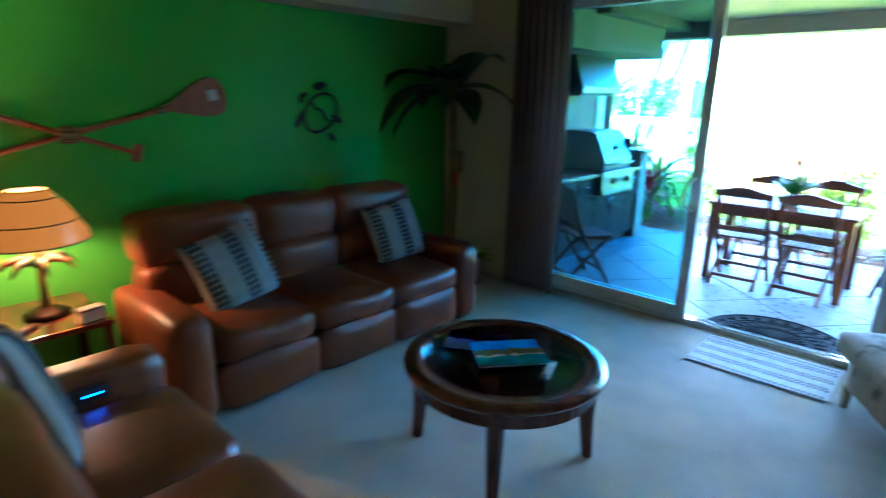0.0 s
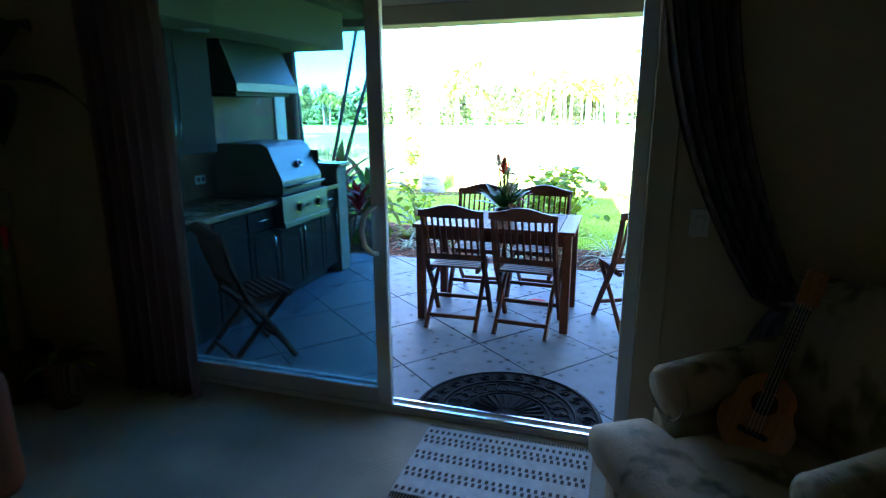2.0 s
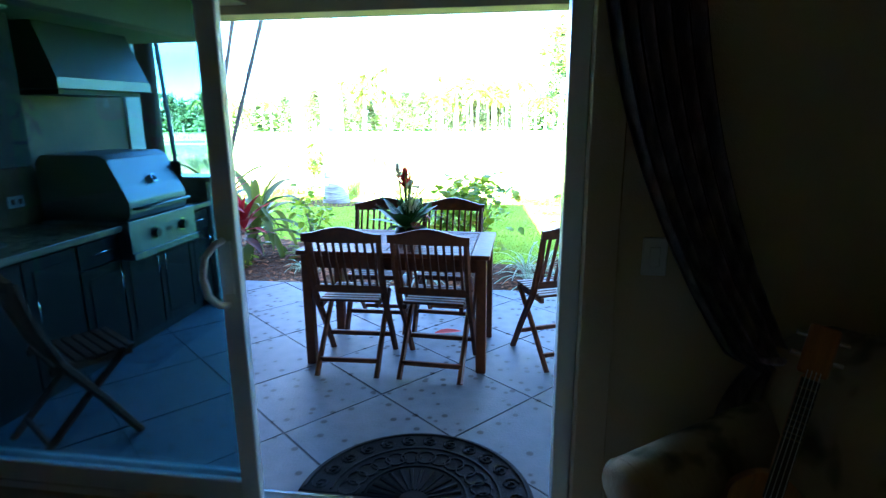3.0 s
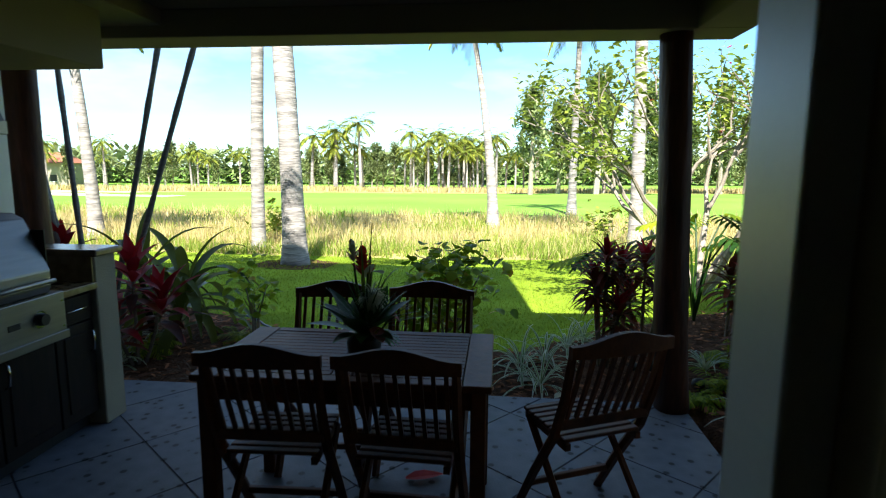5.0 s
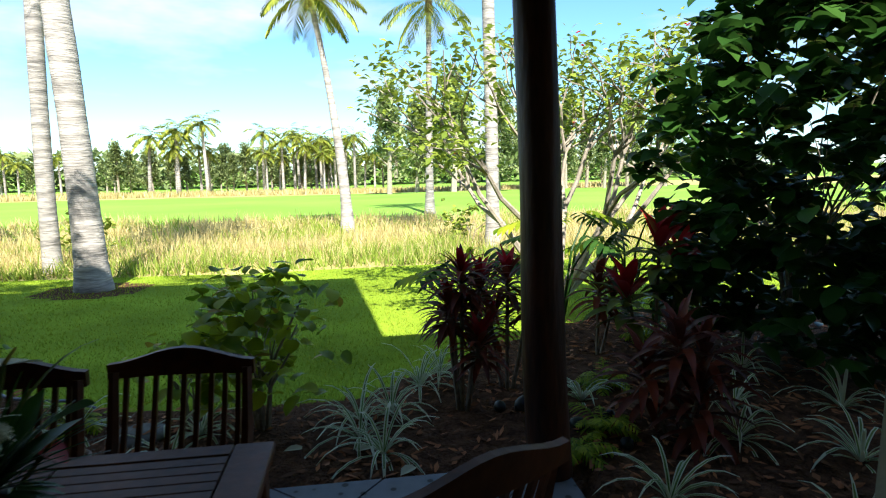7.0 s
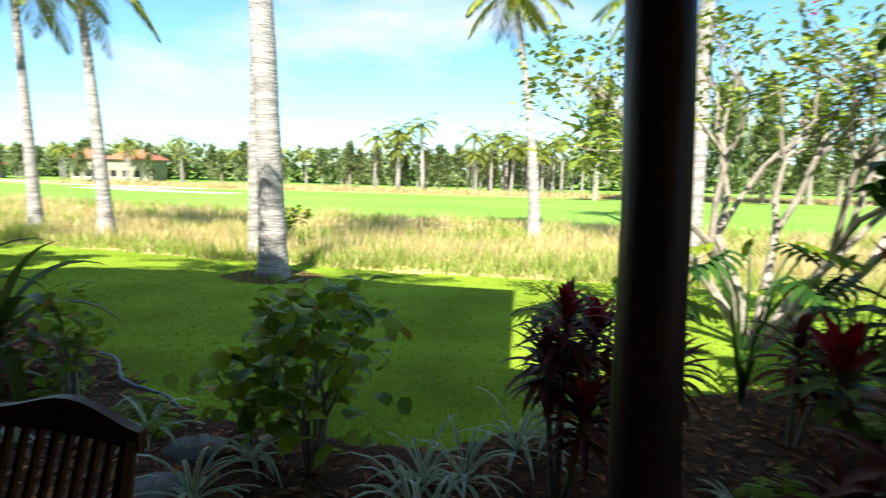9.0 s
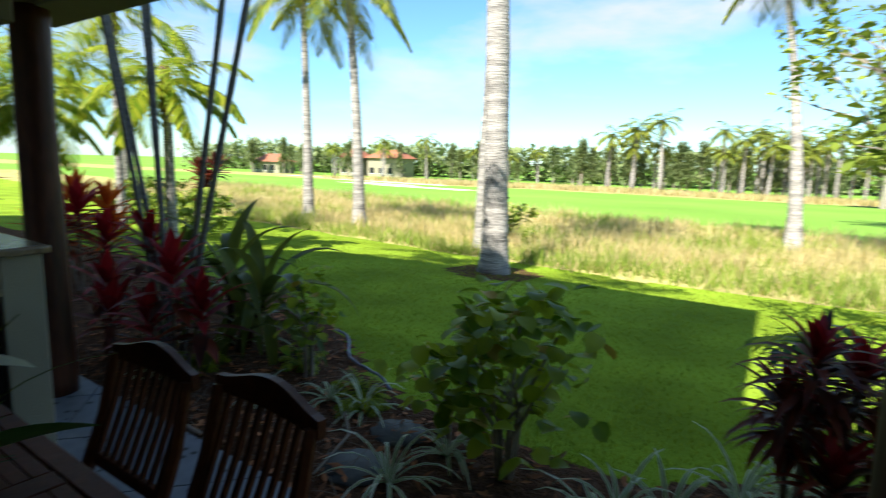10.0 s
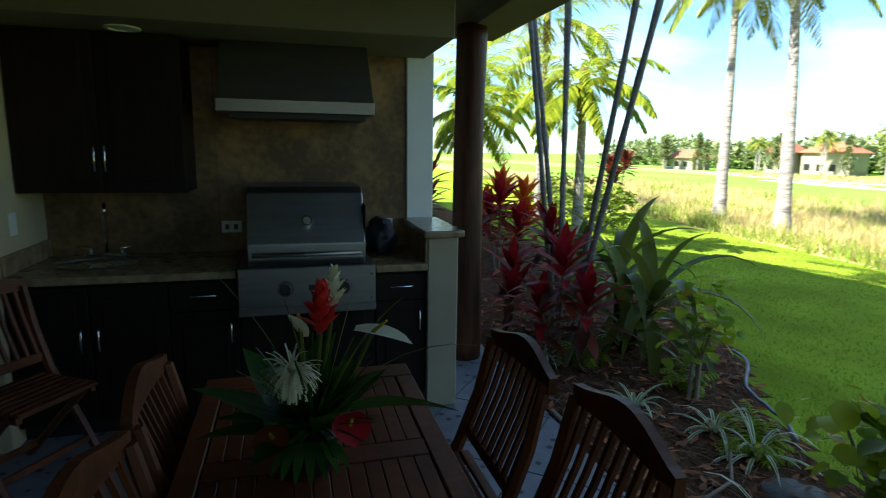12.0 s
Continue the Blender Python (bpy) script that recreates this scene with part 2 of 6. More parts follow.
M_TILE = pattern("speckled_patio_tile", [(0.025, 0.025, 0.025, 0.0), (0.03, 0.03, 0.03, 0.17), (0.14, 0.152, 0.178, 0.24), (0.185, 0.197, 0.222, 1.0)], 12, 0.6, "voronoi", 0.15)



def ribs(m, scale, strength):
    """Fine parallel ribs as relief."""
    nt = m.node_tree
    b = nt.nodes["Principled BSDF"]
    tc, wv, bp = nt.nodes.new("ShaderNodeTexCoord"), nt.nodes.new("ShaderNodeTexWave"), nt.nodes.new("ShaderNodeBump")
    wv.inputs["Scale"].default_value, wv.inputs["Distortion"].default_value = scale, 1.0
    wv.bands_direction = "Y"
    bp.inputs["Strength"].default_value, bp.inputs["Distance"].default_value = strength, 0.004
    old = b.inputs["Normal"].links[0].from_socket
    nt.links.new(tc.outputs["Object"], wv.inputs["Vector"])
    nt.links.new(wv.outputs[1], bp.inputs["Height"])
    nt.links.new(old, bp.inputs["Normal"])
    nt.links.new(bp.outputs[0], b.inputs["Normal"])


ribs(M_CARPET, 22.0, 0.6)

# ---- house ----
DY0, DY1 = 3.98, 4.14
FR0, FR1 = 4.07, 4.19
DXL, DXR, DZ = -2.46, 0.18, 2.44
GX, KX = -3.41, -3.17


def wall_with_hole(x0, x1, y0, y1, z0, z1, hx0, hx1, hz):
    bm = B(x0, hx0, y0, y1, z0, z1)
    box(bm, hx1, x1, y0, y1, z0, z1)
    return box(bm, hx0, hx1, y0, y1, hz, z1)


structure("floor", B(GX - .2, 3.0, -4.2, FR0 + .02, -0.3, 0.0), M_CARPET, "beige ribbed wall-to-wall carpet")
structure("wall_west", B(GX - .2, GX, -4.2, DY0 - .001, 0, 2.75), M_GREEN, "bright green painted living room wall", "wall")
structure("wall_south", B(GX - .2, 3.0, -4.4, -4.2, 0, 2.75), M_INWALL, "plain cream painted wall", "wall")
structure("wall_east", B(3.0, 3.2, -4.4, DY0 - .001, 0, 2.75), M_INWALL, "plain cream painted wall", "wall")
structure("wall_north", wall_with_hole(GX - .4, 3.2, DY0, DY1, -.3, 2.75, DXL, DXR, DZ), M_INWALL, "cream wall with a wide sliding door opening", "wall")
structure("ceiling", B(GX - .4, 3.2, -4.4, DY1, 2.75, 2.85), M_INWALL, "plain cream ceiling")
structure("ceiling_soffit", B(GX, GX + .32, -4.2, DY0, 2.25, 2.75, 0.004), M_INWALL, "cream boxed ceiling soffit over the green wall", "soffit")
structure("baseboard", B(DXR + .12, 3.0, DY0 - .015, DY0, 0, 0.1, 0.004), M_INWALL, "cream painted baseboard")


def slider_panel(name, x0, x1, y, handle=False):
    p = thing(name, pose(x0, y, 0.035), "white framed sliding glass door panel with tinted glass", "glass door")
    w, h, s = x1 - x0, DZ - 0.07, 0.075
    part("stile", B(0, s, -.018, .018, 0, h, 0.004), M_WHITE, p)
    part("stile", B(w - s, w, -.018, .018, 0, h, 0.004), M_WHITE, p)
    part("rail", B(s, w - s, -.017, .017, 0, 0.09, 0.004), M_WHITE, p)
    part("rail", B(s, w - s, -.017, .017, h - .08, h, 0.004), M_WHITE, p)
    g = part("pane", B(s, w - s, -.004, .004, 0.09, h - .08), M_GLASS, p, "blue-tinted glass pane")
    g.visible_shadow = False
    if handle:
        pts = [(w - .05, -.02, .83), (w - .06, -.06, .84), (w - .085, -.085, .88), (w - .095, -.092, .95), (w - .085, -.085, 1.02), (w - .06, -.06, 1.06), (w - .05, -.02, 1.07)]
        part("handle", T(pts, .013, 10), M_WHITE, p, "white D-shaped pull handle", True)
        part("lock_plate", B(w - .055, w - .02, -.024, -.018, .87, 1.07, 0.003), M_WHITE, p)
    return p


door_frame = thing("door_1", pose(0, 0, 0), "white sliding patio door frame, half open", "sliding door")
door_frame["kind"] = "structure"
part("jamb", B(DXL, DXL + .05, FR0 - .02, FR1, 0, DZ, 0.004), M_WHITE, door_frame)
part("jamb", B(DXR - .06, DXR, FR0 - .02, FR1, 0, DZ, 0.004), M_WHITE, door_frame)
part("head", B(DXL + .05, DXR - .06, FR0 - .02, FR1, DZ - .03, DZ, 0.003), M_WHITE, door_frame)
part("sill", B(DXL + .05, DXR - .06, FR0 + .02, FR1, -.03, 0.03, 0.004), M_WHITE, door_frame, "white door sill with tracks")
part("track", B(DXL + .05, DXR - .06, FR0 + .035, FR0 + .045, 0.03, 0.04), M_CHROME, door_frame)
part("track", B(DXL + .05, DXR - .06, FR0 + .095, FR0 + .105, 0.03, 0.04), M_CHROME, door_frame)
part("casing", B(DXR, DXR + .10, DY0 - .018, DY0, 0, DZ + .1, 0.004), M_INWALL, door_frame, "cream door casing")
slider_panel("glass_door", DXL + .05, -1.03, FR0 + .10)
slider_panel("glass_door", DXL + .07, -1.0, FR0 + .04, True)

# patio shell
FZ = -0.02
PX1, PY1 = 1.05, 7.16
patio = structure("patio_floor", B(KX - .6, PX1, FR0 + .02, PY1, -0.4, FZ - .008), M_GROUT, "grey stamped patio slab with diagonal joints", "patio")
wall_p = structure("patio_wall", B(KX - .2, KX, DY1, 6.48, FZ - .02, 2.16), M_STONE, "mottled tan stone patio wall", "wall")
part("slab_joint", B(KX, KX + .002, 5.30, 5.303, .90, 2.08), M_GROUT, wall_p)
# ceiling, beams and soffit share the cream dimmed to stand for shade
structure("patio_ceiling", B(KX - .6, 1.25, DY1, 7.28, 2.50, 2.80), M_CEIL_DIMMED, "cream boarded patio ceiling, shade put into its colour", "ceiling")
structure("patio_beam", box(box(B(KX - .6, 1.25, 6.96, 7.28, 2.33, 2.499, 0.006), 0.93, 1.249, DY1, 6.959, 2.33, 2.499, 0.006), KX - .6, -2.30, 5.0, 6.959, 2.40, 2.499, 0.006), M_CEIL_DIMMED, "cream patio roof beams, darkened in colour for shade", "beam")
structure("kitchen_soffit", B(KX, -2.45, DY1, 6.6, 2.08, 2.499, 0.006), M_CEIL_DIMMED, "cream boxed soffit over the outdoor kitchen, colour dimmed for shade", "soffit")
structure("house_pier", B(KX, DXL - .04, DY1, 4.36, FZ - .02, 2.079, 0.006), M_INWALL, "cream stucco wall pier beside the outdoor kitchen", "wall")
structure("kitchen_column", B(KX - .2, KX + .02, 6.48, 6.66, FZ - .02, 2.399, 0.006), M_WHITE, "white painted square column", "column")
rl = thing("recessed_light", pose(-2.70, 4.95, 2.079), "round recessed soffit light, off", "ceiling light")
part("trim_ring", lathe(bmesh.new(), [(.085, 0), (.085, -.008), (.06, -.010), (.06, -.001)], 24), M_WHITE, rl)
part("lens", lathe(bmesh.new(), [(.058, -.001), (.058, -.004)], 24), M_PAPER, rl)

# upper building, out of sight, that shades the garden
hb = bmesh.new()
top = [(-16, 5.2), (-8.2, 5.3), (-6.6, 6.9), (-3.0, 7.65), (.54, 7.65)]
ring = [(x, 6.6, 2.85) for x, z in top[::-1]]
prof = [(x, 6.6, z) for x, z in top]
front = [hb.verts.new(p) for p in prof + ring]
back = [hb.verts.new((p[0], -9, p[2])) for p in prof + ring]
hb.faces.new(front), hb.faces.new(back[::-1])
for k in range(len(front)):
    hb.faces.new((front[k], front[(k + 1) % len(front)], back[(k + 1) % len(front)], back[k]))
structure("house_upper_storey", hb, M_STUCCO, "cream upper storey of the house", "building")
structure("patio_roof", B(-16, 9.5, -9, 6.95, 2.86, 3.0), M_STUCCO, "low patio roof slab", "roof")
# unseen side wall, added to keep light from the east off the kitchen
structure("patio_wall_east", B(PX1 + .01, PX1 + .16, DY1, 5.45, -.4, 2.329), M_STUCCO, "unseen cream wall added to block light from the east", "wall")
structure("wall_neighbour", B(3.2, 9.0, DY1, DY1 + .2, -.4, 2.85), M_STUCCO, "cream house wall beside the patio", "wall")
structure("wall_neighbour_west", B(-16, KX - .65, DY1, DY1 + .2, -.4, 2.85), M_STUCCO, "cream house wall behind the outdoor kitchen", "wall")


def log_post(x, y, r, seed, bend, lean=0.0):
    p = thing("log_post", pose(x, y, FZ), "dark polished tree trunk post carrying the roof", "post", "patio posts")
    bm, n, rows = bmesh.new(), 20, 30
    rings = []
    for i in range(rows + 1):
        z = 2.36 * i / rows
        cx, cy = bend * math.sin(z * 2.1 + seed) + lean * (1.5 - z), bend * math.cos(z * 1.7 + seed)
        ring = []
        for k in range(n):
            a = 2 * math.pi * k / n
            rr = r * (1.10 - .07 * z) * (1 + .13 * noise.noise((math.cos(a) * 1.1 + seed, math.sin(a) * 1.1, z * 1.1)) + .05 * noise.noise((math.cos(a) * 3, math.sin(a) * 3 + seed, z * 1.5)))
            ring.append(bm.verts.new((cx + rr * math.cos(a), cy + rr * math.sin(a), z)))
        rings.append(ring)
    for a, b in zip(rings, rings[1:]):
        for k in range(n):
            bm.faces.new((a[k], a[(k + 1) % n], b[(k + 1) % n], b[k]))
    bm.faces.new(rings[0][::-1]), bm.faces.new(rings[-1])
    part("trunk", bm, M_LOG, p, "", True)


log_post(.90, 7.10, .099, 3.1, .008, .045)
log_post(-3.31, 6.96, .105, 7.7, .004)

# ---- outdoor kitchen ----


def cabinet(y0, y1, doors, drawer):
    c = thing("base_cabinet", pose(KX, y0, FZ), "dark espresso wood base cabinet under the counter", "cabinet", "patio cabinets")
    w = y1 - y0
    part("body", B(0, .60, 0.001, w - .001, .09, .84), M_ESPRESSO, c)
    part("kick", B(0, .54, 0.001, w - .001, 0, .09), M_BLACK, c)
    dt = .82
    if drawer:
        d = part("drawer", B(.60, .62, .006, w - .006, .67, .82, 0.003), M_ESPRESSO, c)
        part("handle", T([(.62, w / 2 - .07, .745), (.645, w / 2 - .06, .75), (.65, w / 2, .752), (.645, w / 2 + .06, .75), (.62, w / 2 + .07, .745)], .005, 6), M_CHROME, d, "bowed chrome handle", True)
        dt = .66
    dw = w / doors
    for i in range(doors):
        d = part("door", box(B(.60, .615, i * dw + .005, (i + 1) * dw - .005, .10, dt, 0.003), .615, .621, i * dw + .06, (i + 1) * dw - .06, .16, dt - .06, 0.003), M_ESPRESSO, c)
        hy = (i + 1) * dw - .04 if i % 2 == 0 else i * dw + .04
        part("handle", T([(.615, hy, .47), (.64, hy, .49), (.645, hy, .54), (.64, hy, .59), (.615, hy, .61)], .005, 6), M_CHROME, d, "bowed chrome handle", True)


cabinet(4.362, 5.10, 2, False)
cabinet(5.10, 5.445, 1, True)
cabinet(5.445, 6.18, 2, False)
cabinet(6.18, 6.478, 1, True)

ct = thing("countertop", pose(KX, 4.36, FZ + .84), "polished tan granite countertop with a sink cutout", "countertop")
part("slab", B(0.003, .66, .003, 1.083, 0, .04, .006, 2), M_GRANITE, ct)
part("slab", B(0.003, .66, 1.822, 2.118, 0, .04, .006, 2), M_GRANITE, ct)
part("backsplash", B(0.02, .6, .003, .022, .04, .14, .003), M_GRANITE, ct)

sk = thing("sink", pose(-2.83, 4.70, FZ + .881), "small oval steel sink with a high faucet", "sink")
bm = bmesh.new()
prof = [(1.0, .004), (1.0, .0), (.9, -.0), (.86, -.02), (.8, -.025)]
rings = [[bm.verts.new((.15 * s * math.cos(2 * math.pi * k / 28), .20 * s * math.sin(2 * math.pi * k / 28), z + .004)) for k in range(28)] for s, z in prof]
for a, b in zip(rings, rings[1:]):
    for k in range(28):
        bm.faces.new((a[k], a[(k + 1) % 28], b[(k + 1) % 28], b[k]))
bm.faces.new(rings[-1])
part("bowl", bm, M_STEEL, sk, "", True)
fa = part("faucet", T([(-.2, 0, 0), (-.2, 0, .25), (-.19, .01, .29), (-.15, .02, .315), (-.11, .03, .30), (-.10, .03, .26)], .011, 10), M_CHROME, sk, "tall gooseneck faucet", True)
part("faucet_base", B(-.235, -.165, -.11, .11, .0, .03, .01, 2), M_CHROME, sk)
for s in (-1, 1):
    part("tap_handle", tube(T([(-.2, s * .08, .03), (-.2, s * .08, .06)], .014, 8), [(-.2, s * .08, .06), (-.19, s * .15, .07)], .007, 6), M_CHROME, sk)

uc = thing("wall_cabinet", pose(KX, 4.363, 1.25), "dark espresso wall cabinet with two doors", "cabinet")
part("body", B(.002, .34, 0, .82, 0, .829), M_ESPRESSO, uc)
for i in range(2):
    d = part("door", box(B(.34, .356, i * .41 + .003, i * .41 + .407, .004, .825, 0.003), .356, .361, i * .41 + .06, i * .41 + .35, .06, .77, .003), M_ESPRESSO, uc)
    hy = .385 if i == 0 else .435
    part("handle", T([(.356, hy, .10), (.38, hy, .12), (.385, hy, .18), (.38, hy, .24), (.356, hy, .26)], .005, 6), M_CHROME, d, "bowed chrome handle", True)

hd = thing("range_hood", pose(KX, 5.785, 1.69), "brushed steel range hood fixed under the soffit", "range hood")
bm = bmesh.new()
lo = [bm.verts.new(p) for p in ((.003, -.42, .07), (.43, -.42, .07), (.43, .42, .07), (.003, .42, .07))]
hi = [bm.verts.new(p) for p in ((.003, -.40, .389), (.30, -.40, .389), (.30, .40, .389), (.003, .40, .389))]
bm.faces.new(lo[::-1]), bm.faces.new(hi)
for k in range(4):
    bm.faces.new((lo[k], lo[(k + 1) % 4], hi[(k + 1) % 4], hi[k]))
part("canopy", bm, M_STEEL, hd)
part("lip", B(.003, .44, -.425, .425, .0, .07, .003), M_STEEL, hd)
part("filter_tray", B(.05, .38, -.36, .38, -.03, 0), M_BLACK, hd)

gr = thing("gas_grill", pose(KX, 5.812, FZ + .645) @ Matrix.Diagonal((1, .935, .965, 1)), "built-in stainless steel gas grill with a closed lid", "grill")
part("control_panel", B(.08, .70, -.385, .385, 0, .26, .006, 2), M_STEEL, gr)
part("drip_edge", B(.70, .715, -.385, .385, 0.0, .045, .003), M_STEEL, gr)
bm = bmesh.new()
pr = [(.05, .26), (.66, .26), (.68, .30), (.68, .385), (.56, .66), (.50, .69), (.10, .69), (.05, .64)]
a = [bm.verts.new((x, -.33, z)) for x, z in pr]
b = [bm.verts.new((x, .33, z)) for x, z in pr]
bm.faces.new(a), bm.faces.new(b[::-1])
for k in range(len(pr)):
    bm.faces.new((a[k], a[(k + 1) % len(pr)], b[(k + 1) % len(pr)], b[k]))
bmesh.ops.bevel(bm, geom=list(bm.edges), offset=.006, segments=1, affect="EDGES")
lid = part("lid", bm, M_STEEL, gr)
part("lid_side", B(.06, .66, .331, .336, .27, .60), M_BLACK, lid)
part("lid_handle", tube(tube(T([(.72, -.30, .335), (.72, .30, .335)], .012, 10), [(.68, -.29, .335), (.72, -.29, .335)], .008, 6), [(.68, .29, .335), (.72, .29, .335)], .008, 6), M_STEEL, lid, "long steel bar handle", True)
th = part("thermometer", T([(.625, 0, .50), (.66, 0, .515)], .030, 16), M_CHROME, lid)
part("dial", T([(.657, 0, .514), (.664, 0, .517)], .021, 16), M_CUSH, th)
for y in (-.13, .20):
    k = part("knob", T([(.70, y, .145), (.735, y, .145)], [.036, .03], 16), M_BLACK, gr)
    part("bezel", T([(.698, y, .145), (.705, y, .145)], .046, 20), M_CHROME, k)
part("nameplate", B(.70, .704, 0.0, .07, .13, .16), M_BLACK, gr)
for y in (-.36, .36):
    for z in (.07, .21):
        part("screw", T([(.70, y, z), (.704, y, z)], .006, 8), M_CHROME, gr)
bag = bmesh.new()
bmesh.ops.create_icosphere(bag, subdivisions=3, radius=1)
for v in bag.verts:
    v.co = Vector((v.co.x * .12, v.co.y * .10, max(-.55, v.co.z) * .13)) * (1 + .5 * noise.noise(v.co * 2.6))
bo = tagged(part("grill_cover", bag, M_BLACK, None, "", True), "bunched black cloth grill cover on the counter", "cloth")
bo.location = (-2.95, 6.27, FZ + .88 + .075)

for y, lab in ((6.33, "white"), (5.37, "cream")):
    o = thing("wall_outlet", pose(KX + .001, y, 1.01), "double power outlet on the stone wall", "outlet", "patio outlets")
    part("plate", B(0, .008, -.058, .058, -.036, .036, .002), M_PAPER, o)
    for s in (-1, 1):
        part("socket", B(.008, .010, s * .026 - .012, s * .026 + .012, -.016, .016), M_RUGD, o)
o = thing("wall_outlet", pose(-2.75, 4.361, 1.10), "white switch plate on the house wall", "switch")
part("plate", B(-.036, .036, 0, .008, -.058, .058, .002), M_PAPER, o)

hw = thing("half_wall", pose(KX + .02, 6.48, FZ), "cream stucco half wall with a granite cap", "half wall")
part("core", B(0, .63, 0, .18, 0, 1.03, .006), M_STUCCO, hw)
part("kitchen_face", B(.03, .62, -.012, 0, .88, 1.03), M_GRANITE, hw)
part("cap", B(-.01, .665, -.03, .21, 1.03, 1.07, .012, 3), M_GRANITE, hw, "polished granite cap")

# ---- teak table and chairs ----
tb = thing("teak_table", pose(-.785, 5.785, FZ), "slatted reddish teak patio table", "table")
W, D, H = 1.18, .68, .75
for s in (-1, 1):
    part("end_board", B(s * (W / 2 - .055) - .055, s * (W / 2 - .055) + .055, -D / 2, D / 2, H - .028, H, .004), M_TEAK, tb)
    part("edge_board", B(-W / 2 + .112, W / 2 - .112, s * (D / 2 - .03) - .03, s * (D / 2 - .03) + .03, H - .028, H, .004), M_TEAK, tb)
part("cross_board", B(-.04, .04, -D / 2 + .062, D / 2 - .062, H - .028, H, .003), M_TEAK, tb)
ns = 13
for i in range(ns):
    y0 = -D / 2 + .064 + i * (D - .128) / ns
    for x0, x1 in ((-W / 2 + .114, -.044), (.044, W / 2 - .114)):
        part("slat", B(x0, x1, y0 + .0012, y0 + (D - .128) / ns - .0012, H - .026, H - .001, .002), M_TEAK, tb)
for sx in (-1, 1):
    part("apron", B(sx * (W / 2 - .055) - .012, sx * (W / 2 - .055) + .012, -D / 2 + .07, D / 2 - .07, H - .115, H - .028), M_TEAK, tb)
    part("apron", B(-W / 2 + .07, W / 2 - .07, sx * (D / 2 - .055) - .012, sx * (D / 2 - .055) + .012, H - .115, H - .028), M_TEAK, tb)
    for sy in (-1, 1):
        part("leg", B(sx * (W / 2 - .05) - .03, sx * (W / 2 - .05) + .03, sy * (D / 2 - .05) - .03, sy * (D / 2 - .05) + .03, 0, H - .028, .005), M_TEAK, tb)


def teak_chair():
    """Faces +y; the top of the back lies over y = -0.22."""
    c = thing("folding_chair", pose(0, 0, 0), "reddish teak folding chair with a slatted back", "chair", "teak patio chairs")
    w = .215
    # back legs run from the front foot up through the seat to the top rail
    for s in (-1, 1):
        x = s * w
        part("back_post", T([(x, .19, .0), (x, .06, .22), (x, -.10, .46), (x, -.175, .66), (x, -.22, .86)], [.021, .022, .023, .021, .017], 6), M_TEAK, c)
        part("leg", T([(x * .86, -.26, .0), (x * .86, -.02, .25), (x * .86, .17, .43)], .018, 6), M_TEAK, c)
        part("seat_rail", B(x * .8 - .012, x * .8 + .012, -.14, .21, .405, .435), M_TEAK, c)
    for i in range(8):
        y0 = -.13 + i * .046
        part("seat_slat", B(-w + .03, w - .03, y0, y0 + .036, .435, .452, .004), M_TEAK, c)
    bm = bmesh.new()
    n = 12
    ro = []
    for i in range(n + 1):
        u = -1 + 2 * i / n
        x, y = u * (w + .022), -.235 - .022 * (1 - u * u)
        top = .90 + .022 * math.cos(u * math.pi) + .006
        ro.append([bm.verts.new(p) for p in ((x, y - .012, .835), (x, y + .014, .835), (x, y + .012, top), (x, y - .014, top))])
    for a, b in zip(ro, ro[1:]):
        for k in range(4):
            bm.faces.new((a[k], a[(k + 1) % 4], b[(k + 1) % 4], b[k]))
    bm.faces.new(ro[0][::-1]), bm.faces.new(ro[-1])
    part("top_rail", bm, M_TEAK, c)
    part("lower_rail", B(-w, w, -.145, -.120, .50, .545, .004), M_TEAK, c)
    for i in range(9):
        x = (-1 + 2 * (i + .5) / 9) * (w - .01)
        d = -.022 * (1 - (x / w) ** 2)
        part("slat", T([(x, -.133, .54), (x, -.19 + d * .6, .70), (x, -.232 + d, .845)], .0105, 4), M_TEAK, c)
    part("stretcher", B(-w, w, .095, .120, .125, .155, .004), M_TEAK, c)
    part("stretcher", B(-w * .86, w * .86, -.20, -.18, .065, .095, .004), M_TEAK, c)
    part("stretcher", B(-w * .86, w * .86, .135, .155, .395, .42), M_TEAK, c)
    return c


first = teak_chair()
first.matrix_basis = pose(-1.055, 5.575, FZ, 0, 0, 2)
copy_thing(first, pose(-.525, 5.575, FZ, 0, 0, -3))
copy_thing(first, pose(-1.055, 6.205, FZ, 0, 0, 181))
copy_thing(first, pose(-.555, 6.25, FZ, 0, 0, 177))
copy_thing(first, pose(.215, 5.855, FZ, 0, 0, 25))
copy_thing(first, pose(-2.18, 4.56, FZ, 0, 0, -32))

# ---- living room ----


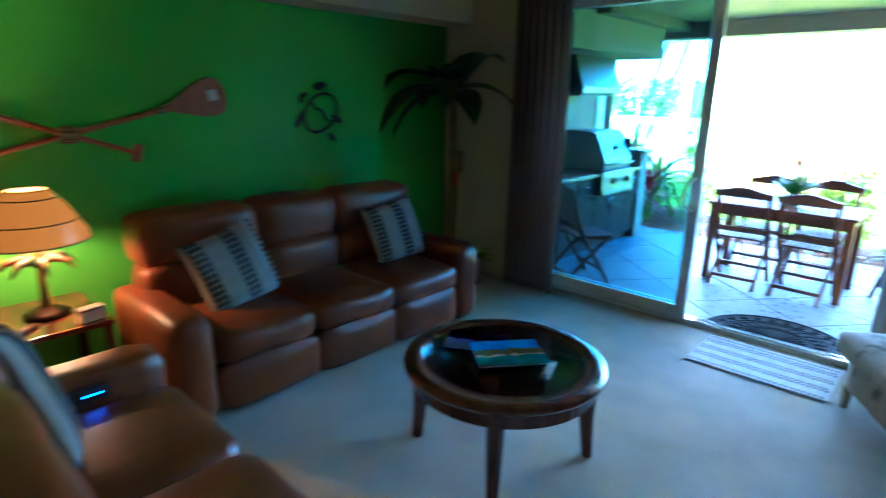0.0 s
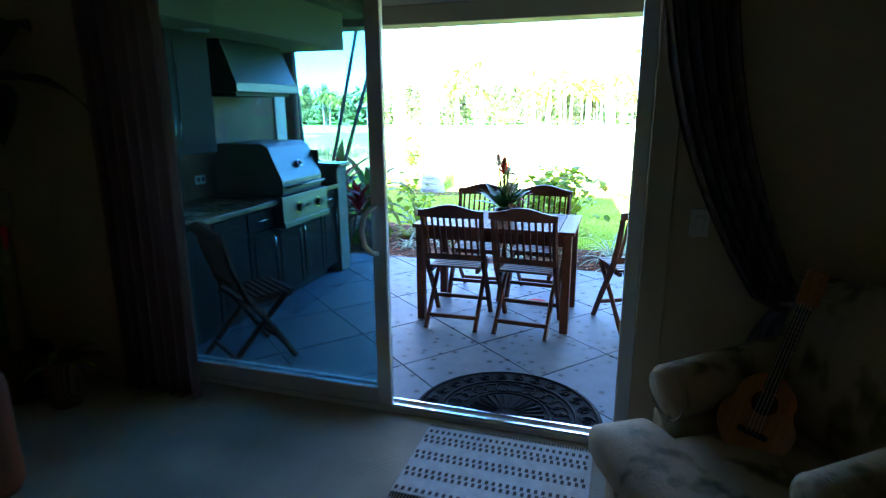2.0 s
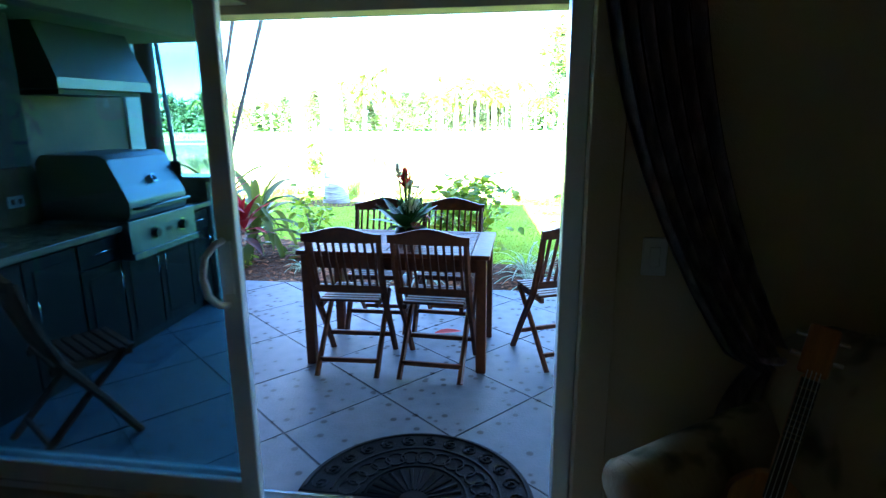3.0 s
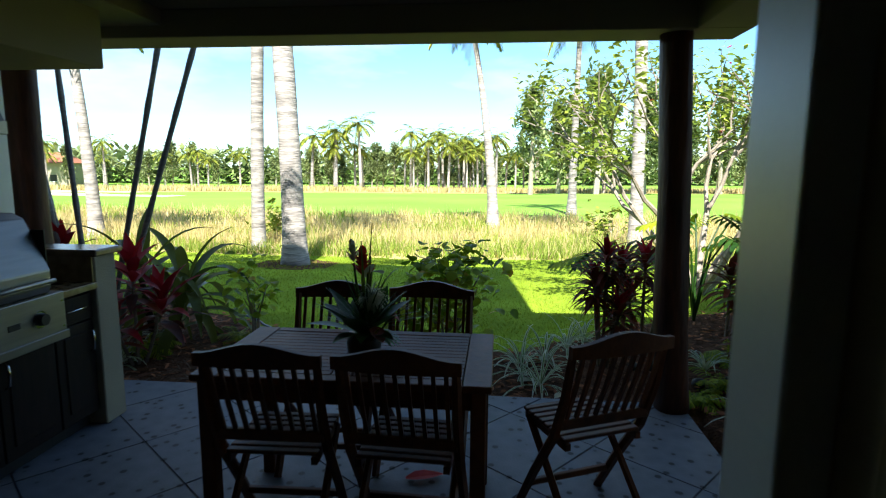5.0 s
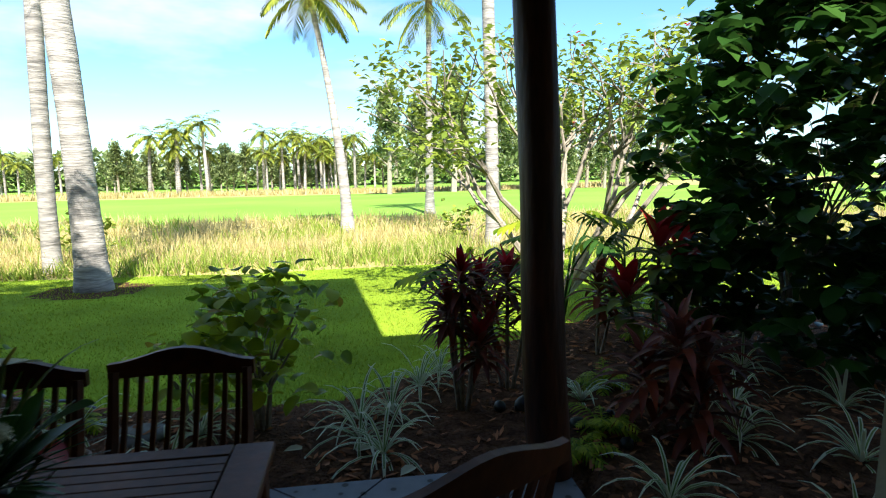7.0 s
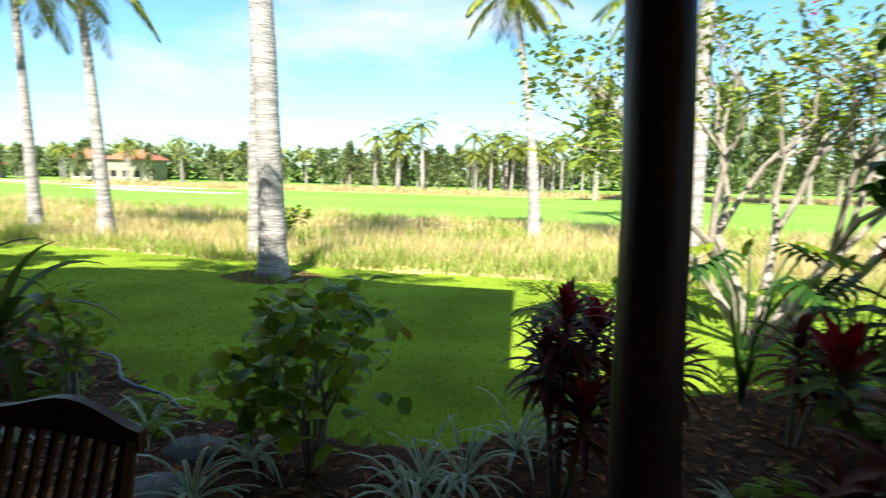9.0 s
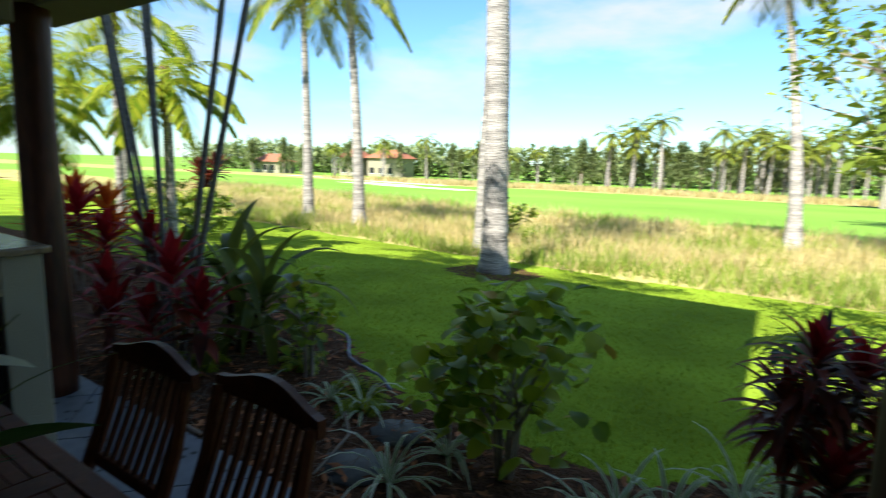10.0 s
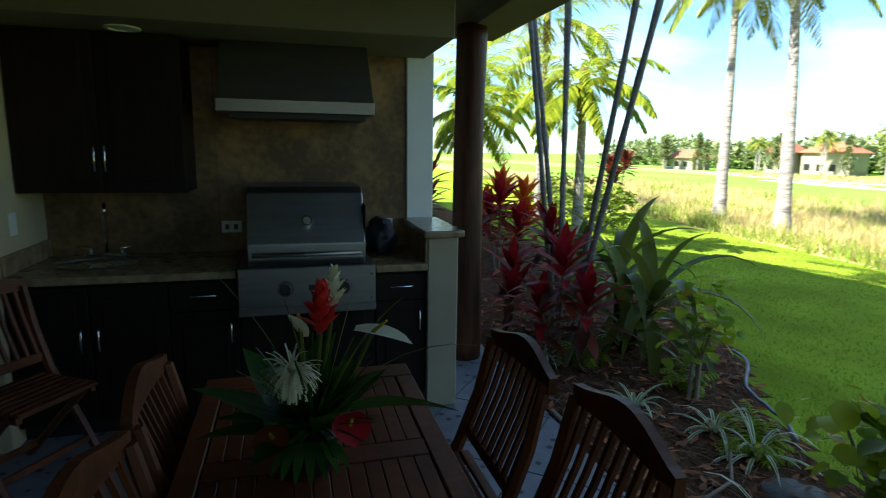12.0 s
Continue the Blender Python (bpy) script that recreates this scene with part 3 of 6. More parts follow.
def pad(bm, x0, x1, y0, y1, z0, z1, r=.06, seg=3, puff=0.0):
    """A soft block with round edges; puff swells its faces."""
    t = bmesh.new()
    box(t, x0, x1, y0, y1, z0, z1)
    bmesh.ops.subdivide_edges(t, edges=list(t.edges), cuts=7, use_grid_fill=True)
    c, h = Vector(((x0 + x1) / 2, (y0 + y1) / 2, (z0 + z1) / 2)), Vector(((x1 - x0) / 2, (y1 - y0) / 2, (z1 - z0) / 2))
    for v in t.verts:
        d = v.co - c
        inner = Vector([max(-(h[i] - r), min(h[i] - r, d[i])) for i in range(3)])
        e = d - inner
        if e.length > 1e-6:
            e = e.normalized() * r
        u = [d[i] / h[i] for i in range(3)]
        q = inner + e
        for i in range(3):
            j, k = (i + 1) % 3, (i + 2) % 3
            q[i] += puff * u[i] * (1 - u[j] ** 2) * (1 - u[k] ** 2)
        v.co = c + q + Vector((.006 * noise.noise(q * 6 + c), .006 * noise.noise(q * 6 - c), .006 * noise.noise(q * 5)))
    me = bpy.data.meshes.new("tmp")
    t.to_mesh(me)
    t.free()
    bm.from_mesh(me)
    bpy.data.meshes.remove(me)
    return bm


def leather_sofa(name, m, seats, sw, label):
    """Local: width along x from 0, front at y = 0, back towards +y."""
    s = thing(name, m, label, "sofa")
    aw = .22
    wd = 2 * aw + seats * sw
    part("base", B(aw * .5, wd - aw * .5, .08, .88, .04, .28, .02), M_LEATHER, s)
    for x in (0, wd - aw):
        part("armrest", pad(bmesh.new(), x, x + aw, .0, .86, .03, .60, .07), M_LEATHER, s, "padded leather armrest", True)
    for i in range(seats):
        x0 = aw + i * sw
        part("footrest_panel", pad(bmesh.new(), x0 + .008, x0 + sw - .008, .01, .12, .05, .31, .035, puff=.02), M_LEATHER, s, "", True)
        part("seat_cushion", pad(bmesh.new(), x0 + .002, x0 + sw - .002, .0, .66, .29, .48, .07, puff=.018), M_LEATHER, s, "", True)
        e0, e1 = (-.10 if i == 0 else 0), (.10 if i == seats - 1 else 0)
        part("back_cushion", pad(bmesh.new(), x0 + e0 + .006, x0 + sw + e1 - .006, .58, .86, .44, .72, .06, puff=.02), M_LEATHER, s, "", True)
        part("headrest", pad(bmesh.new(), x0 + e0 + .004, x0 + sw + e1 - .004, .61, .92, .69, .99, .065, puff=.012), M_LEATHER, s, "", True)
    for x in (.1, wd - .1):
        for y in (.12, .78):
            part("foot", B(x - .03, x + .03, y - .03, y + .03, 0, .05), M_BLACK, s)
    return s


# the local front looks along -y: turned so that it faces the room
leather_sofa("leather_sofa", pose(-2.17, .80, 0, 0, 0, 90), 3, .603, "brown leather three-seat recliner sofa against the green wall")
lv = leather_sofa("leather_loveseat", pose(-.41, .70, 0, 0, 0, 180), 2, .66, "brown leather recliner sofa beside the lamp table")
part("switch_panel", B(1.515, 1.538, .24, .38, .49, .55, .004), M_BLACK, lv)
part("indicator", B(1.513, 1.516, .27, .33, .515, .52), glow("blue_indicator", (0.05, 0.15, 1.0), 0.25), lv, "blue lit power indicator")


def cushion(m, label, size=.46, tilt=1):
    c = thing("throw_pillow", m, label, "pillow", "throw pillows")
    n, hs = 14, size / 2

    def face(sign, x0, x1):
        bm = bmesh.new()
        cols = max(2, int(n * (x1 - x0)) + 2)
        g = []
        for i in range(cols + 1):
            u = -1 + 2 * (x0 + (x1 - x0) * i / cols)
            g.append([])
            for j in range(n + 1):
                w = -1 + 2 * j / n
                th = .075 * max(0, (1 - u ** 4) * (1 - w ** 4)) ** .6
                pin = 1 - .06 * (1 - u * u) * abs(w) ** 3
                pin2 = 1 - .06 * (1 - w * w) * abs(u) ** 3
                g[-1].append(bm.verts.new((u * hs * pin2, sign * th, w * hs * pin)))
        for i in range(cols):
            for j in range(n):
                bm.faces.new((g[i][j], g[i + 1][j], g[i + 1][j + 1], g[i][j + 1]))
        return bm
    part("back_cover", face(1, 0, 1), M_CUSH, c, "", True)
    for x0, x1, mt in ((0, .06, M_CUSH), (.06, .24, M_CUSHD), (.24, .50, M_CUSH), (.50, .68, M_CUSHD), (.68, .92, M_CUSH), (.92, 1, M_CUSHD)):
        b = part("stripe", face(-1, x0, x1), mt, c, "", True)
        if mt is M_CUSHD:
            d = bmesh.new()
            for j in range(13):
                for k in range(3):
                    u, w = -1 + 2 * (x0 + (x1 - x0) * (k + .5 + .25 * (j % 2)) / 3.4), -.86 + 1.72 * j / 12
                    th = .075 * max(0, (1 - u ** 4) * (1 - w ** 4)) ** .6
                    mm = Matrix.Translation((u * hs, -th - .001, w * hs)) @ Matrix.Rotation(math.pi / 2, 4, "X")
                    bmesh.ops.create_circle(d, cap_ends=True, segments=6, radius=.008, matrix=mm)
            tagged(part("dot_pattern", d, M_CUSH, b), "", "", "", "stuff")
    return c


PL = "grey throw pillow with dark dotted stripes on the leather sofa"
cushion(pose(-2.58, 1.32, .68, -20, 0, 90) @ pose(0, 0, 0, 0, -14), PL, .46)
cushion(pose(-2.62, 2.60, .68, -20, 0, 82) @ pose(0, 0, 0, 0, -8), PL, .44)
cushion(pose(-1.75, .18, .70, -16, 0, 180) @ pose(0, 0, 0, 0, 12), "grey woven throw pillow on the leather loveseat", .50)

# coffee table
cf = thing("coffee_table", pose(-1.05, 1.87, 0), "round dark cherry coffee table with a glass inset", "table")
R = .47
part("rim", lathe(bmesh.new(), [(R - .10, .455), (R - .10, .475), (R - .03, .480), (R, .472), (R + .005, .46), (R, .445), (R - .02, .44)], 56), M_DARKWOOD, cf, "", True)
part("inset_glass", lathe(bmesh.new(), [(R - .10, .470), (R - .10, .4765), ], 56), glass("table_glass", (0.75, 0.80, 0.80)), cf, "clear glass inset")
part("inner_top", lathe(bmesh.new(), [(R - .05, .430), (R - .05, .452)], 56), M_DARKWOOD, cf)
part("apron", lathe(bmesh.new(), [(R - .05, .36), (R - .035, .365), (R - .035, .44), (R - .06, .44)], 56), M_DARKWOOD, cf)
for k in range(4):
    a = radians(45 + 90 * k - 12)
    x, y = (R - .07) * math.cos(a), (R - .07) * math.sin(a)
    part("leg", T([(x, y, .42), (x * 1.0, y * 1.0, .2), (x * 1.04, y * 1.04, 0)], [.042, .036, .026], 10), M_DARKWOOD, cf)


def book(m, mt, w, h, t, label):
    b = thing("magazine", m, label, "magazine", "coffee table reading")
    part("cover", B(0, w, 0, h, t - .003, t, .001), mt, b)
    part("pages", B(.003, w - .003, .003, h - .003, .002, t - .003), M_PAPER, b)
    part("back_cover", B(0, w, 0, h, 0, .002), mt, b)
    return b


def strip(b, w, y0, y1, t, mt, wob):
    bm = bmesh.new()
    lo = [bm.verts.new((w * k / 16, max(.002, y0 + wob * noise.noise((k * .6, y0 * 40, 0))), t)) for k in range(17)]
    hi = [bm.verts.new((w * k / 16, min(.238, y1 + wob * noise.noise((k * .6, y1 * 40, 0))), t)) for k in range(17)]
    for k in range(16):
        bm.faces.new((lo[k], lo[k + 1], hi[k + 1], hi[k]))
    bmesh.ops.solidify(bm, geom=list(bm.faces), thickness=.0004)
    part("cover_picture", bm, mt, b)


def ink(name, c):
    return mat(name, c, 0.18, var=0.35, scale=9, bump=0, coat=0.5)


bk1 = book(pose(-1.31, 1.73, .482, 0, 0, 30), ink("deep_blue_ink", (0.02, 0.03, 0.16)), .30, .22, .008, "glossy sunset magazine on the coffee table")
strip(bk1, .30, .10, .215, .0086, ink("purple_ink", (0.14, 0.05, 0.26)), .03)
strip(bk1, .30, .17, .20, .0092, ink("pink_ink", (0.55, 0.14, 0.25)), .03)
bk2 = book(pose(-1.03, 1.67, .4915, 1.2, 0, 52), ink("sky_blue_ink", (0.04, 0.20, 0.55)), .32, .24, .012, "glossy coastline magazine lying on another magazine")
strip(bk2, .32, .0, .09, .0126, ink("turquoise_ink", (0.02, 0.32, 0.36)), .02)
strip(bk2, .32, .085, .15, .0130, ink("coast_land_ink", (0.16, 0.17, 0.06)), .03)
strip(bk2, .32, .08, .095, .0134, ink("beach_ink", (0.55, 0.45, 0.30)), .03)
rc = thing("remote_control", pose(-.81, 1.87, .482, 0, 0, 20), "slim dark remote control on the coffee table", "remote control")
part("body", B(-.02, .02, -.09, .09, 0, .016, .005, 2), M_BLACK, rc)
part("buttons", B(-.013, .013, -.06, .06, .016, .018), M_CUSH, rc)

# lamp table
lt = thing("end_table", pose(-3.0, .40, -.05), "dark wooden end table in the sofa corner", "table")
part("tabletop", B(-.30, .30, -.33, .33, .53, .56, .008, 2), M_DARKWOOD, lt)
part("shelf", B(-.26, .26, -.29, .29, .14, .16), M_DARKWOOD, lt)
for sx in (-1, 1):
    for sy in (-1, 1):
        part("leg", B(sx * .27 - .02, sx * .27 + .02, sy * .30 - .02, sy * .30 + .02, .05, .53), M_DARKWOOD, lt)
lp = thing("table_lamp", pose(-3.0, .50, .51), "palm tree table lamp with a glowing woven shade, lit", "lamp")
part("base", lathe(bmesh.new(), [(.10, 0), (.11, .012), (.08, .03), (.03, .05)], 24), M_BRONZE, lp, "", True)
part("stem", T([(0, 0, .04), (.01, 0, .2), (0, .01, .34), (0, 0, .46)], [.022, .018, .015, .01], 10), M_FAKETRUNK, lp, "", True)
for k in range(7):
    a = 2 * math.pi * k / 7
    q = [(0.01 * math.cos(a), .01 * math.sin(a), .26 + .02 * (k % 3)), (.07 * math.cos(a), .07 * math.sin(a), .31), (.13 * math.cos(a), .13 * math.sin(a), .30), (.18 * math.cos(a), .18 * math.sin(a), .25)]
    bm = T(q, [.006, .022, .018, .003], 6)
    part("metal_leaf", bm, M_WICKER if k % 2 else M_FAKELEAF, lp, "", True)
bm = bmesh.new()
n = 40
rings = [[bm.verts.new((r * math.cos(2 * math.pi * k / n), r * math.sin(2 * math.pi * k / n), z)) for k in range(n)] for r, z in ((.245, .40), (.24, .44), (.16, .58), (.09, .66))]
for a, b in zip(rings, rings[1:]):
    for k in range(n):
        bm.faces.new((a[k], a[(k + 1) % n], b[(k + 1) % n], b[k]))
sh = part("shade", bm, M_SHADE, lp, "amber woven lamp shade", True)
for r, z in ((.246, .402), (.205, .505), (.128, .62), (.09, .66)):
    part("hoop", T([(r * math.cos(2 * math.pi * k / 32), r * math.sin(2 * math.pi * k / 32), z) for k in range(33)], .004, 5), M_WICKER, sh)
bm = bmesh.new()
bmesh.ops.create_icosphere(bm, subdivisions=2, radius=.035, matrix=Matrix.Translation((0, 0, .52)))
part("bulb", bm, M_BULB, lp, "lit warm bulb", True)
pt = new("lamp_light", bpy.data.lights.new("lamp_light", "POINT"))
pt.location, pt.data.energy, pt.data.color, pt.data.shadow_soft_size = (-3.0, .50, .97), LAMP_W, (1.0, 0.62, 0.28), .04
sb = thing("note_box", pose(-2.77, .64, .51, 0, 0, 12), "small white card box on the end table", "box")
part("body", B(-.03, .03, -.06, .06, 0, .06, .003), M_PAPER, sb)
part("lid_edge", B(-.031, .031, -.061, .061, .06, .072, .003), M_CUSH, sb)
rm = thing("remote_control", pose(-2.80, .34, .51, 0, 0, 40), "dark remote control on the end table", "remote control")
part("body", B(-.022, .022, -.10, .10, 0, .018, .005, 2), M_BLACK, rm)
part("buttons", B(-.013, .013, -.07, .05, .018, .020), M_CUSH, rm)

# wall art
tu = thing("turtle_wall_art", pose(GX + .012, 2.54, 1.50), "dark metal sea turtle outline on the green wall", "wall art")
part("shell_ring", T([(0, .15 * math.cos(a) * 1.0 + .02 * math.sin(a), .145 * math.sin(a) + .02 * math.cos(a)) for a in [2 * math.pi * k / 36 for k in range(37)]], .011, 6), M_BRONZE, tu)
part("wave_bar", T([(0, -.10, .10), (0, -.04, .03), (0, .01, .02), (0, .04, -.04), (0, .11, -.09)], [.006, .012, .01, .012, .006], 6), M_BRONZE, tu)


def flipper(y, z, ang, l, w):
    bm = bmesh.new()
    bmesh.ops.create_icosphere(bm, subdivisions=2, radius=1, matrix=Matrix.Translation((0, y, z)) @ Matrix.Rotation(radians(ang), 4, "X") @ Matrix.Diagonal((.008, l, w, 1)))
    part("flipper", bm, M_BRONZE, tu, "", True)


for q in ((0.0, .20, 10, .065, .03), (-.17, .10, 70, .03, .022), (-.19, -.04, 60, .08, .026), (.15, -.05, -30, .055, .024), (.10, -.19, -50, .045, .02), (-.15, .13, 20, .04, .02)):
    flipper(*q)


def paddle(m, label):
    p = thing("canoe_paddle", m, label, "paddle", "crossed wall paddles")
    part("shaft", T([(0, -.62, 0), (0, .42, 0)], [.015, .018], 10), M_PADDLE, p)
    bm = bmesh.new()
    n = 14
    rows = []
    for i in range(n + 1):
        u = i / n
        w = .018 + .105 * math.sin(min(1, u * 1.25) * math.pi / 2) ** 1.5 * (1 if u < .8 else math.sqrt(max(0.0, 1 - ((u - .8) / .205) ** 2)))
        rows.append([bm.verts.new((s * .010, .40 + .42 * u, k * w)) for s in (-1, 1) for k in (-1, -.5, 0, .5, 1)])
    for a, b in zip(rows, rows[1:]):
        for k in range(4):
            bm.faces.new((a[k], a[k + 1], b[k + 1], b[k]))
            bm.faces.new((a[5 + k], b[5 + k], b[6 + k], a[6 + k]))
        bm.faces.new((a[0], b[0], b[5], a[5]))
        bm.faces.new((a[4], a[9], b[9], b[4]))
    bm.faces.new(rows[-1][:5] + rows[-1][:4:-1])
    part("blade", bm, M_PADDLE, p)
    part("grip", B(-.016, .016, -.655, -.60, -.055, .055, .012, 2), M_PADDLE, p)
    part("label_card", B(-.013, .013, .70, .76, -.025, .045), M_PAPER, p, "small white label")
    part("binding", T([(0, .36, 0), (0, .40, 0)], .021, 10), M_WICKER, p)
    return p


paddle(pose(GX + .025, .81, 1.40, 14) @ pose(0, .16, 0), "polished koa wood canoe paddle crossed on the wall")
paddle(pose(GX + .062, .81, 1.40, 161) @ pose(0, .26, 0), "polished koa wood canoe paddle crossed on the wall")
part("tie", T([(GX + .04, .77, 1.40), (GX + .04, .85, 1.40)], .05, 10), M_WICKER, bpy.data.objects["canoe_paddle"]).matrix_parent_inverse = bpy.data.objects["canoe_paddle"].matrix_basis.inverted()

# curtains


def drape(name, rows, n, amp, waves, mt, label):
    """rows: z, x0, x1, y; a pleated sheet with thickness."""
    bm = bmesh.new()
    g = []
    for z, x0, x1, y, am in rows:
        front = []
        for i in range(n + 1):
            u = i / n
            front.append(bm.verts.new((x0 + (x1 - x0) * u, y + am * math.sin(2 * math.pi * waves * u + .6 * math.sin(3 * u)), z)))
        g.append(front)
    for a, b in zip(g, g[1:]):
        for i in range(n):
            bm.faces.new((a[i], a[i + 1], b[i + 1], b[i]))
    bmesh.ops.solidify(bm, geom=list(bm.faces), thickness=.006)
    return tagged(part(name, bm, mt, None, "", True), label, "curtain", "living room curtains")


drape("curtain", [(z, -2.60 + .02 * math.sin(z), -2.06 - .015 * math.cos(z * 2), 3.925, .045) for z in [.01 + 2.6 * k / 12 for k in range(13)]], 120, .05, 7, M_CURTAIN, "taupe floor-length pleated curtain beside the sliding door")
rows = []
for k in range(25):
    z = 2.62 - 1.74 * k / 24
    u = k / 24
    sag = u ** 2.6
    rows.append((z - .02, .14 + .44 * sag, .40 + .36 * sag, 3.92 - .03 * u, .040 - .012 * u))
for k in range(1, 9):
    u = k / 8
    rows.append((.86 - .36 * u, .69 - .12 * math.sin(u * 2.2), .80 + .22 * u, 3.90, .03))
drape("curtain", rows, 90, .04, 6, M_CURTAIN2, "dark striped curtain tied back beside the sliding door")
rod = thing("curtain_rod", pose(0, 3.92, 2.64), "dark metal curtain rod above the door", "curtain rod")
part("pole", T([(-2.9, 0, 0), (1.0, 0, 0)], .014, 10), M_BRONZE, rod)
for x in (-2.85, -1.0, .95):
    part("bracket", B(x - .01, x + .01, 0, .06, -.01, .01), M_BRONZE, rod)
tbk = thing("curtain_tieback", pose(.77, 3.90, .87), "dark cord curtain tieback", "tieback")
part("cord", T([(.10 * math.cos(a), .055 * math.sin(a), .02 * math.cos(a)) for a in [2 * math.pi * k / 20 for k in range(21)]], .012, 6), M_CURTAIN2, tbk)
part("hook", T([(.10, .05, 0), (.12, .08, .01)], .006, 6), M_BRONZE, tbk)
ls = thing("light_switch", pose(.385, DY0 - .001, 1.12), "white light switch on the cream wall", "switch")
part("plate", B(-.036, .036, -.008, 0, -.058, .058, .003), M_PAPER, ls)
part("rocker", B(-.015, .015, -.012, -.008, -.03, .03, .002), M_PAPER, ls)

# rug and door mat
rg = thing("striped_rug", pose(-.76, 3.49, 0.0), "small woven white rug with dark dashes", "rug")
RW, RD = .80, .52
part("weave", B(0, RW, 0, RD, .001, .010, .003), M_RUGL, rg)
DASH = finish("dash", B(0, .014, -.012, .012, -.001, .001), M_RUGD)
for j, y in enumerate((.03, .13, .165, .26, .295, .39, .425, .475)):
    for i in range(26):
        o = new("dash", DASH)
        o.parent = rg
        o.location = (.01 + i * (RW - .02) / 26 + (.008 if j % 2 else 0), y, .0105)
for y in (0, RD):
    bm = bmesh.new()
    for i in range(60):
        x = .005 + i * (RW - .01) / 60
        d = .028 if y else -.028
        tube(bm, [(x, y, .006), (x + random.uniform(-.004, .004), y + d, .003)], .003, 4)
    part("fringe", bm, M_RUGD, rg)
dm = thing("door_mat", pose(-.42, 4.26, FZ), "half-round black rubber door mat with scrollwork", "doormat")
bm = bmesh.new()
arc = [(.50 * math.cos(a), .50 * math.sin(a)) for a in [math.pi * k / 40 for k in range(41)]]
lo, hi = [bm.verts.new((x, y, 0)) for x, y in arc], [bm.verts.new((x * .99, y * .99 + .002, .010)) for x, y in arc]
bm.faces.new(lo[::-1]), bm.faces.new(hi)
for k in range(41):
    bm.faces.new((lo[k], lo[(k + 1) % 41], hi[(k + 1) % 41], hi[k]))
part("base", bm, M_RUBBER, dm)
for rr in (.475, .36, .22):
    part("raised_ring", T([(rr * math.cos(a), rr * math.sin(a) + .004, .012) for a in [math.pi * (k + .3) / 30.6 for k in range(31)]], .007, 5), M_RUBBER, dm)
for k in range(13):
    bm = bmesh.new()
    a = math.pi * (k + .5) / 13
    tube(bm, [(r * math.cos(a), r * math.sin(a), .012) for r in (.06, .2)], [.004, .012], 5)
    c = Vector((.29 * math.cos(a), .29 * math.sin(a), .012))
    tube(bm, [c + Vector((.045 * math.cos(b), .045 * math.sin(b), 0)) for b in [2 * math.pi * q / 12 for q in range(13)]], .006, 5)
    c = Vector((.42 * math.cos(a), .42 * math.sin(a), .012))
    tube(bm, [c + Vector((.04 * (1 - q / 16) * math.cos(a + q * .7), .04 * (1 - q / 16) * math.sin(a + q * .7), 0)) for q in range(15)], .006, 5)
    part("scroll_motif", bm, M_RUBBER, dm)

# armchair
ac = thing("armchair", pose(.27, 3.20, 0, 0, 0, -59), "cream armchair with faded palm tree print", "armchair")
# local: front at y = 0, back towards +y, width along x
for x in (-.43, .22):
    bm = pad(bmesh.new(), x, x + .18, .22, .82, .12, .50, .05)
    part("arm_panel", bm, M_PALMCLOTH, ac, "", True)
    part("arm_roll", T([(x + .09, .21, .56), (x + .09, .23, .565), (x + .09, .5, .60), (x + .09, .80, .64)], [.085, .10, .10, .10], 20), M_PALMCLOTH, ac, "", True)
    part("arm_piping", T([(x + .09 + .098 * math.cos(a), .226, .563 + .098 * math.sin(a)) for a in [2 * math.pi * k / 24 for k in range(25)]], .006, 5), M_PALMCLOTH, ac)
part("seat_base", pad(bmesh.new(), -.34, .34, -.01, .75, .13, .32, .03), M_PALMCLOTH, ac, "", True)
part("seat_cushion", pad(bmesh.new(), -.41, .39, -.06, .215, .30, .455, .055, puff=.015), M_PALMCLOTH, ac, "", True)
part("seat_cushion", pad(bmesh.new(), -.25, .25, .03, .68, .30, .455, .05, puff=.03), M_PALMCLOTH, ac, "", True)
bm = pad(bmesh.new(), -.38, .38, .0, .20, .0, .58, .09, puff=.04)
bmesh.ops.transform(bm, matrix=Matrix.Translation((0, .62, .40)) @ Matrix.Rotation(radians(-12), 4, "X"), verts=bm.verts)
part("backrest", bm, M_PALMCLOTH, ac, "", True)
for x in (-.34, .34):
    for y in (.03, .74):
        part("leg", T([(x, y, .14), (x * 1.02, y, 0)], [.03, .02], 8), M_PALMCLOTH if y < .1 else M_DARKWOOD, ac)

# ukulele leaning on the armchair
uk = thing("ukulele", pose(.52, 3.45, .455, -22, 0, -13) @ pose(0, 0, 0, 0, 13), "small koa wood ukulele leaning in the armchair", "ukulele")
bm = bmesh.new()
out = []
for k in range(40):
    a = 2 * math.pi * k / 40
    z = math.sin(a)
    w = .115 - .018 * z - .022 * math.exp(-((z - .25) / .22) ** 2)
    out.append((w * math.cos(a), .14 + .145 * z))
a = [bm.verts.new((x, 0, z)) for x, z in out]
b = [bm.verts.new((x, .06, z)) for x, z in out]
bm.faces.new(a), bm.faces.new(b[::-1])
for k in range(40):
    bm.faces.new((a[k], a[(k + 1) % 40], b[(k + 1) % 40], b[k]))
part("body", bm, M_KOA, uk)
part("sound_hole", T([(0, -.002, .185), (0, .001, .185)], .032, 24), M_BLACK, uk)
part("rosette", T([(.036 * math.cos(q), -.001, .185 + .036 * math.sin(q)) for q in [2 * math.pi * k / 28 for k in range(29)]], .0035, 5), M_DARKWOOD, uk)
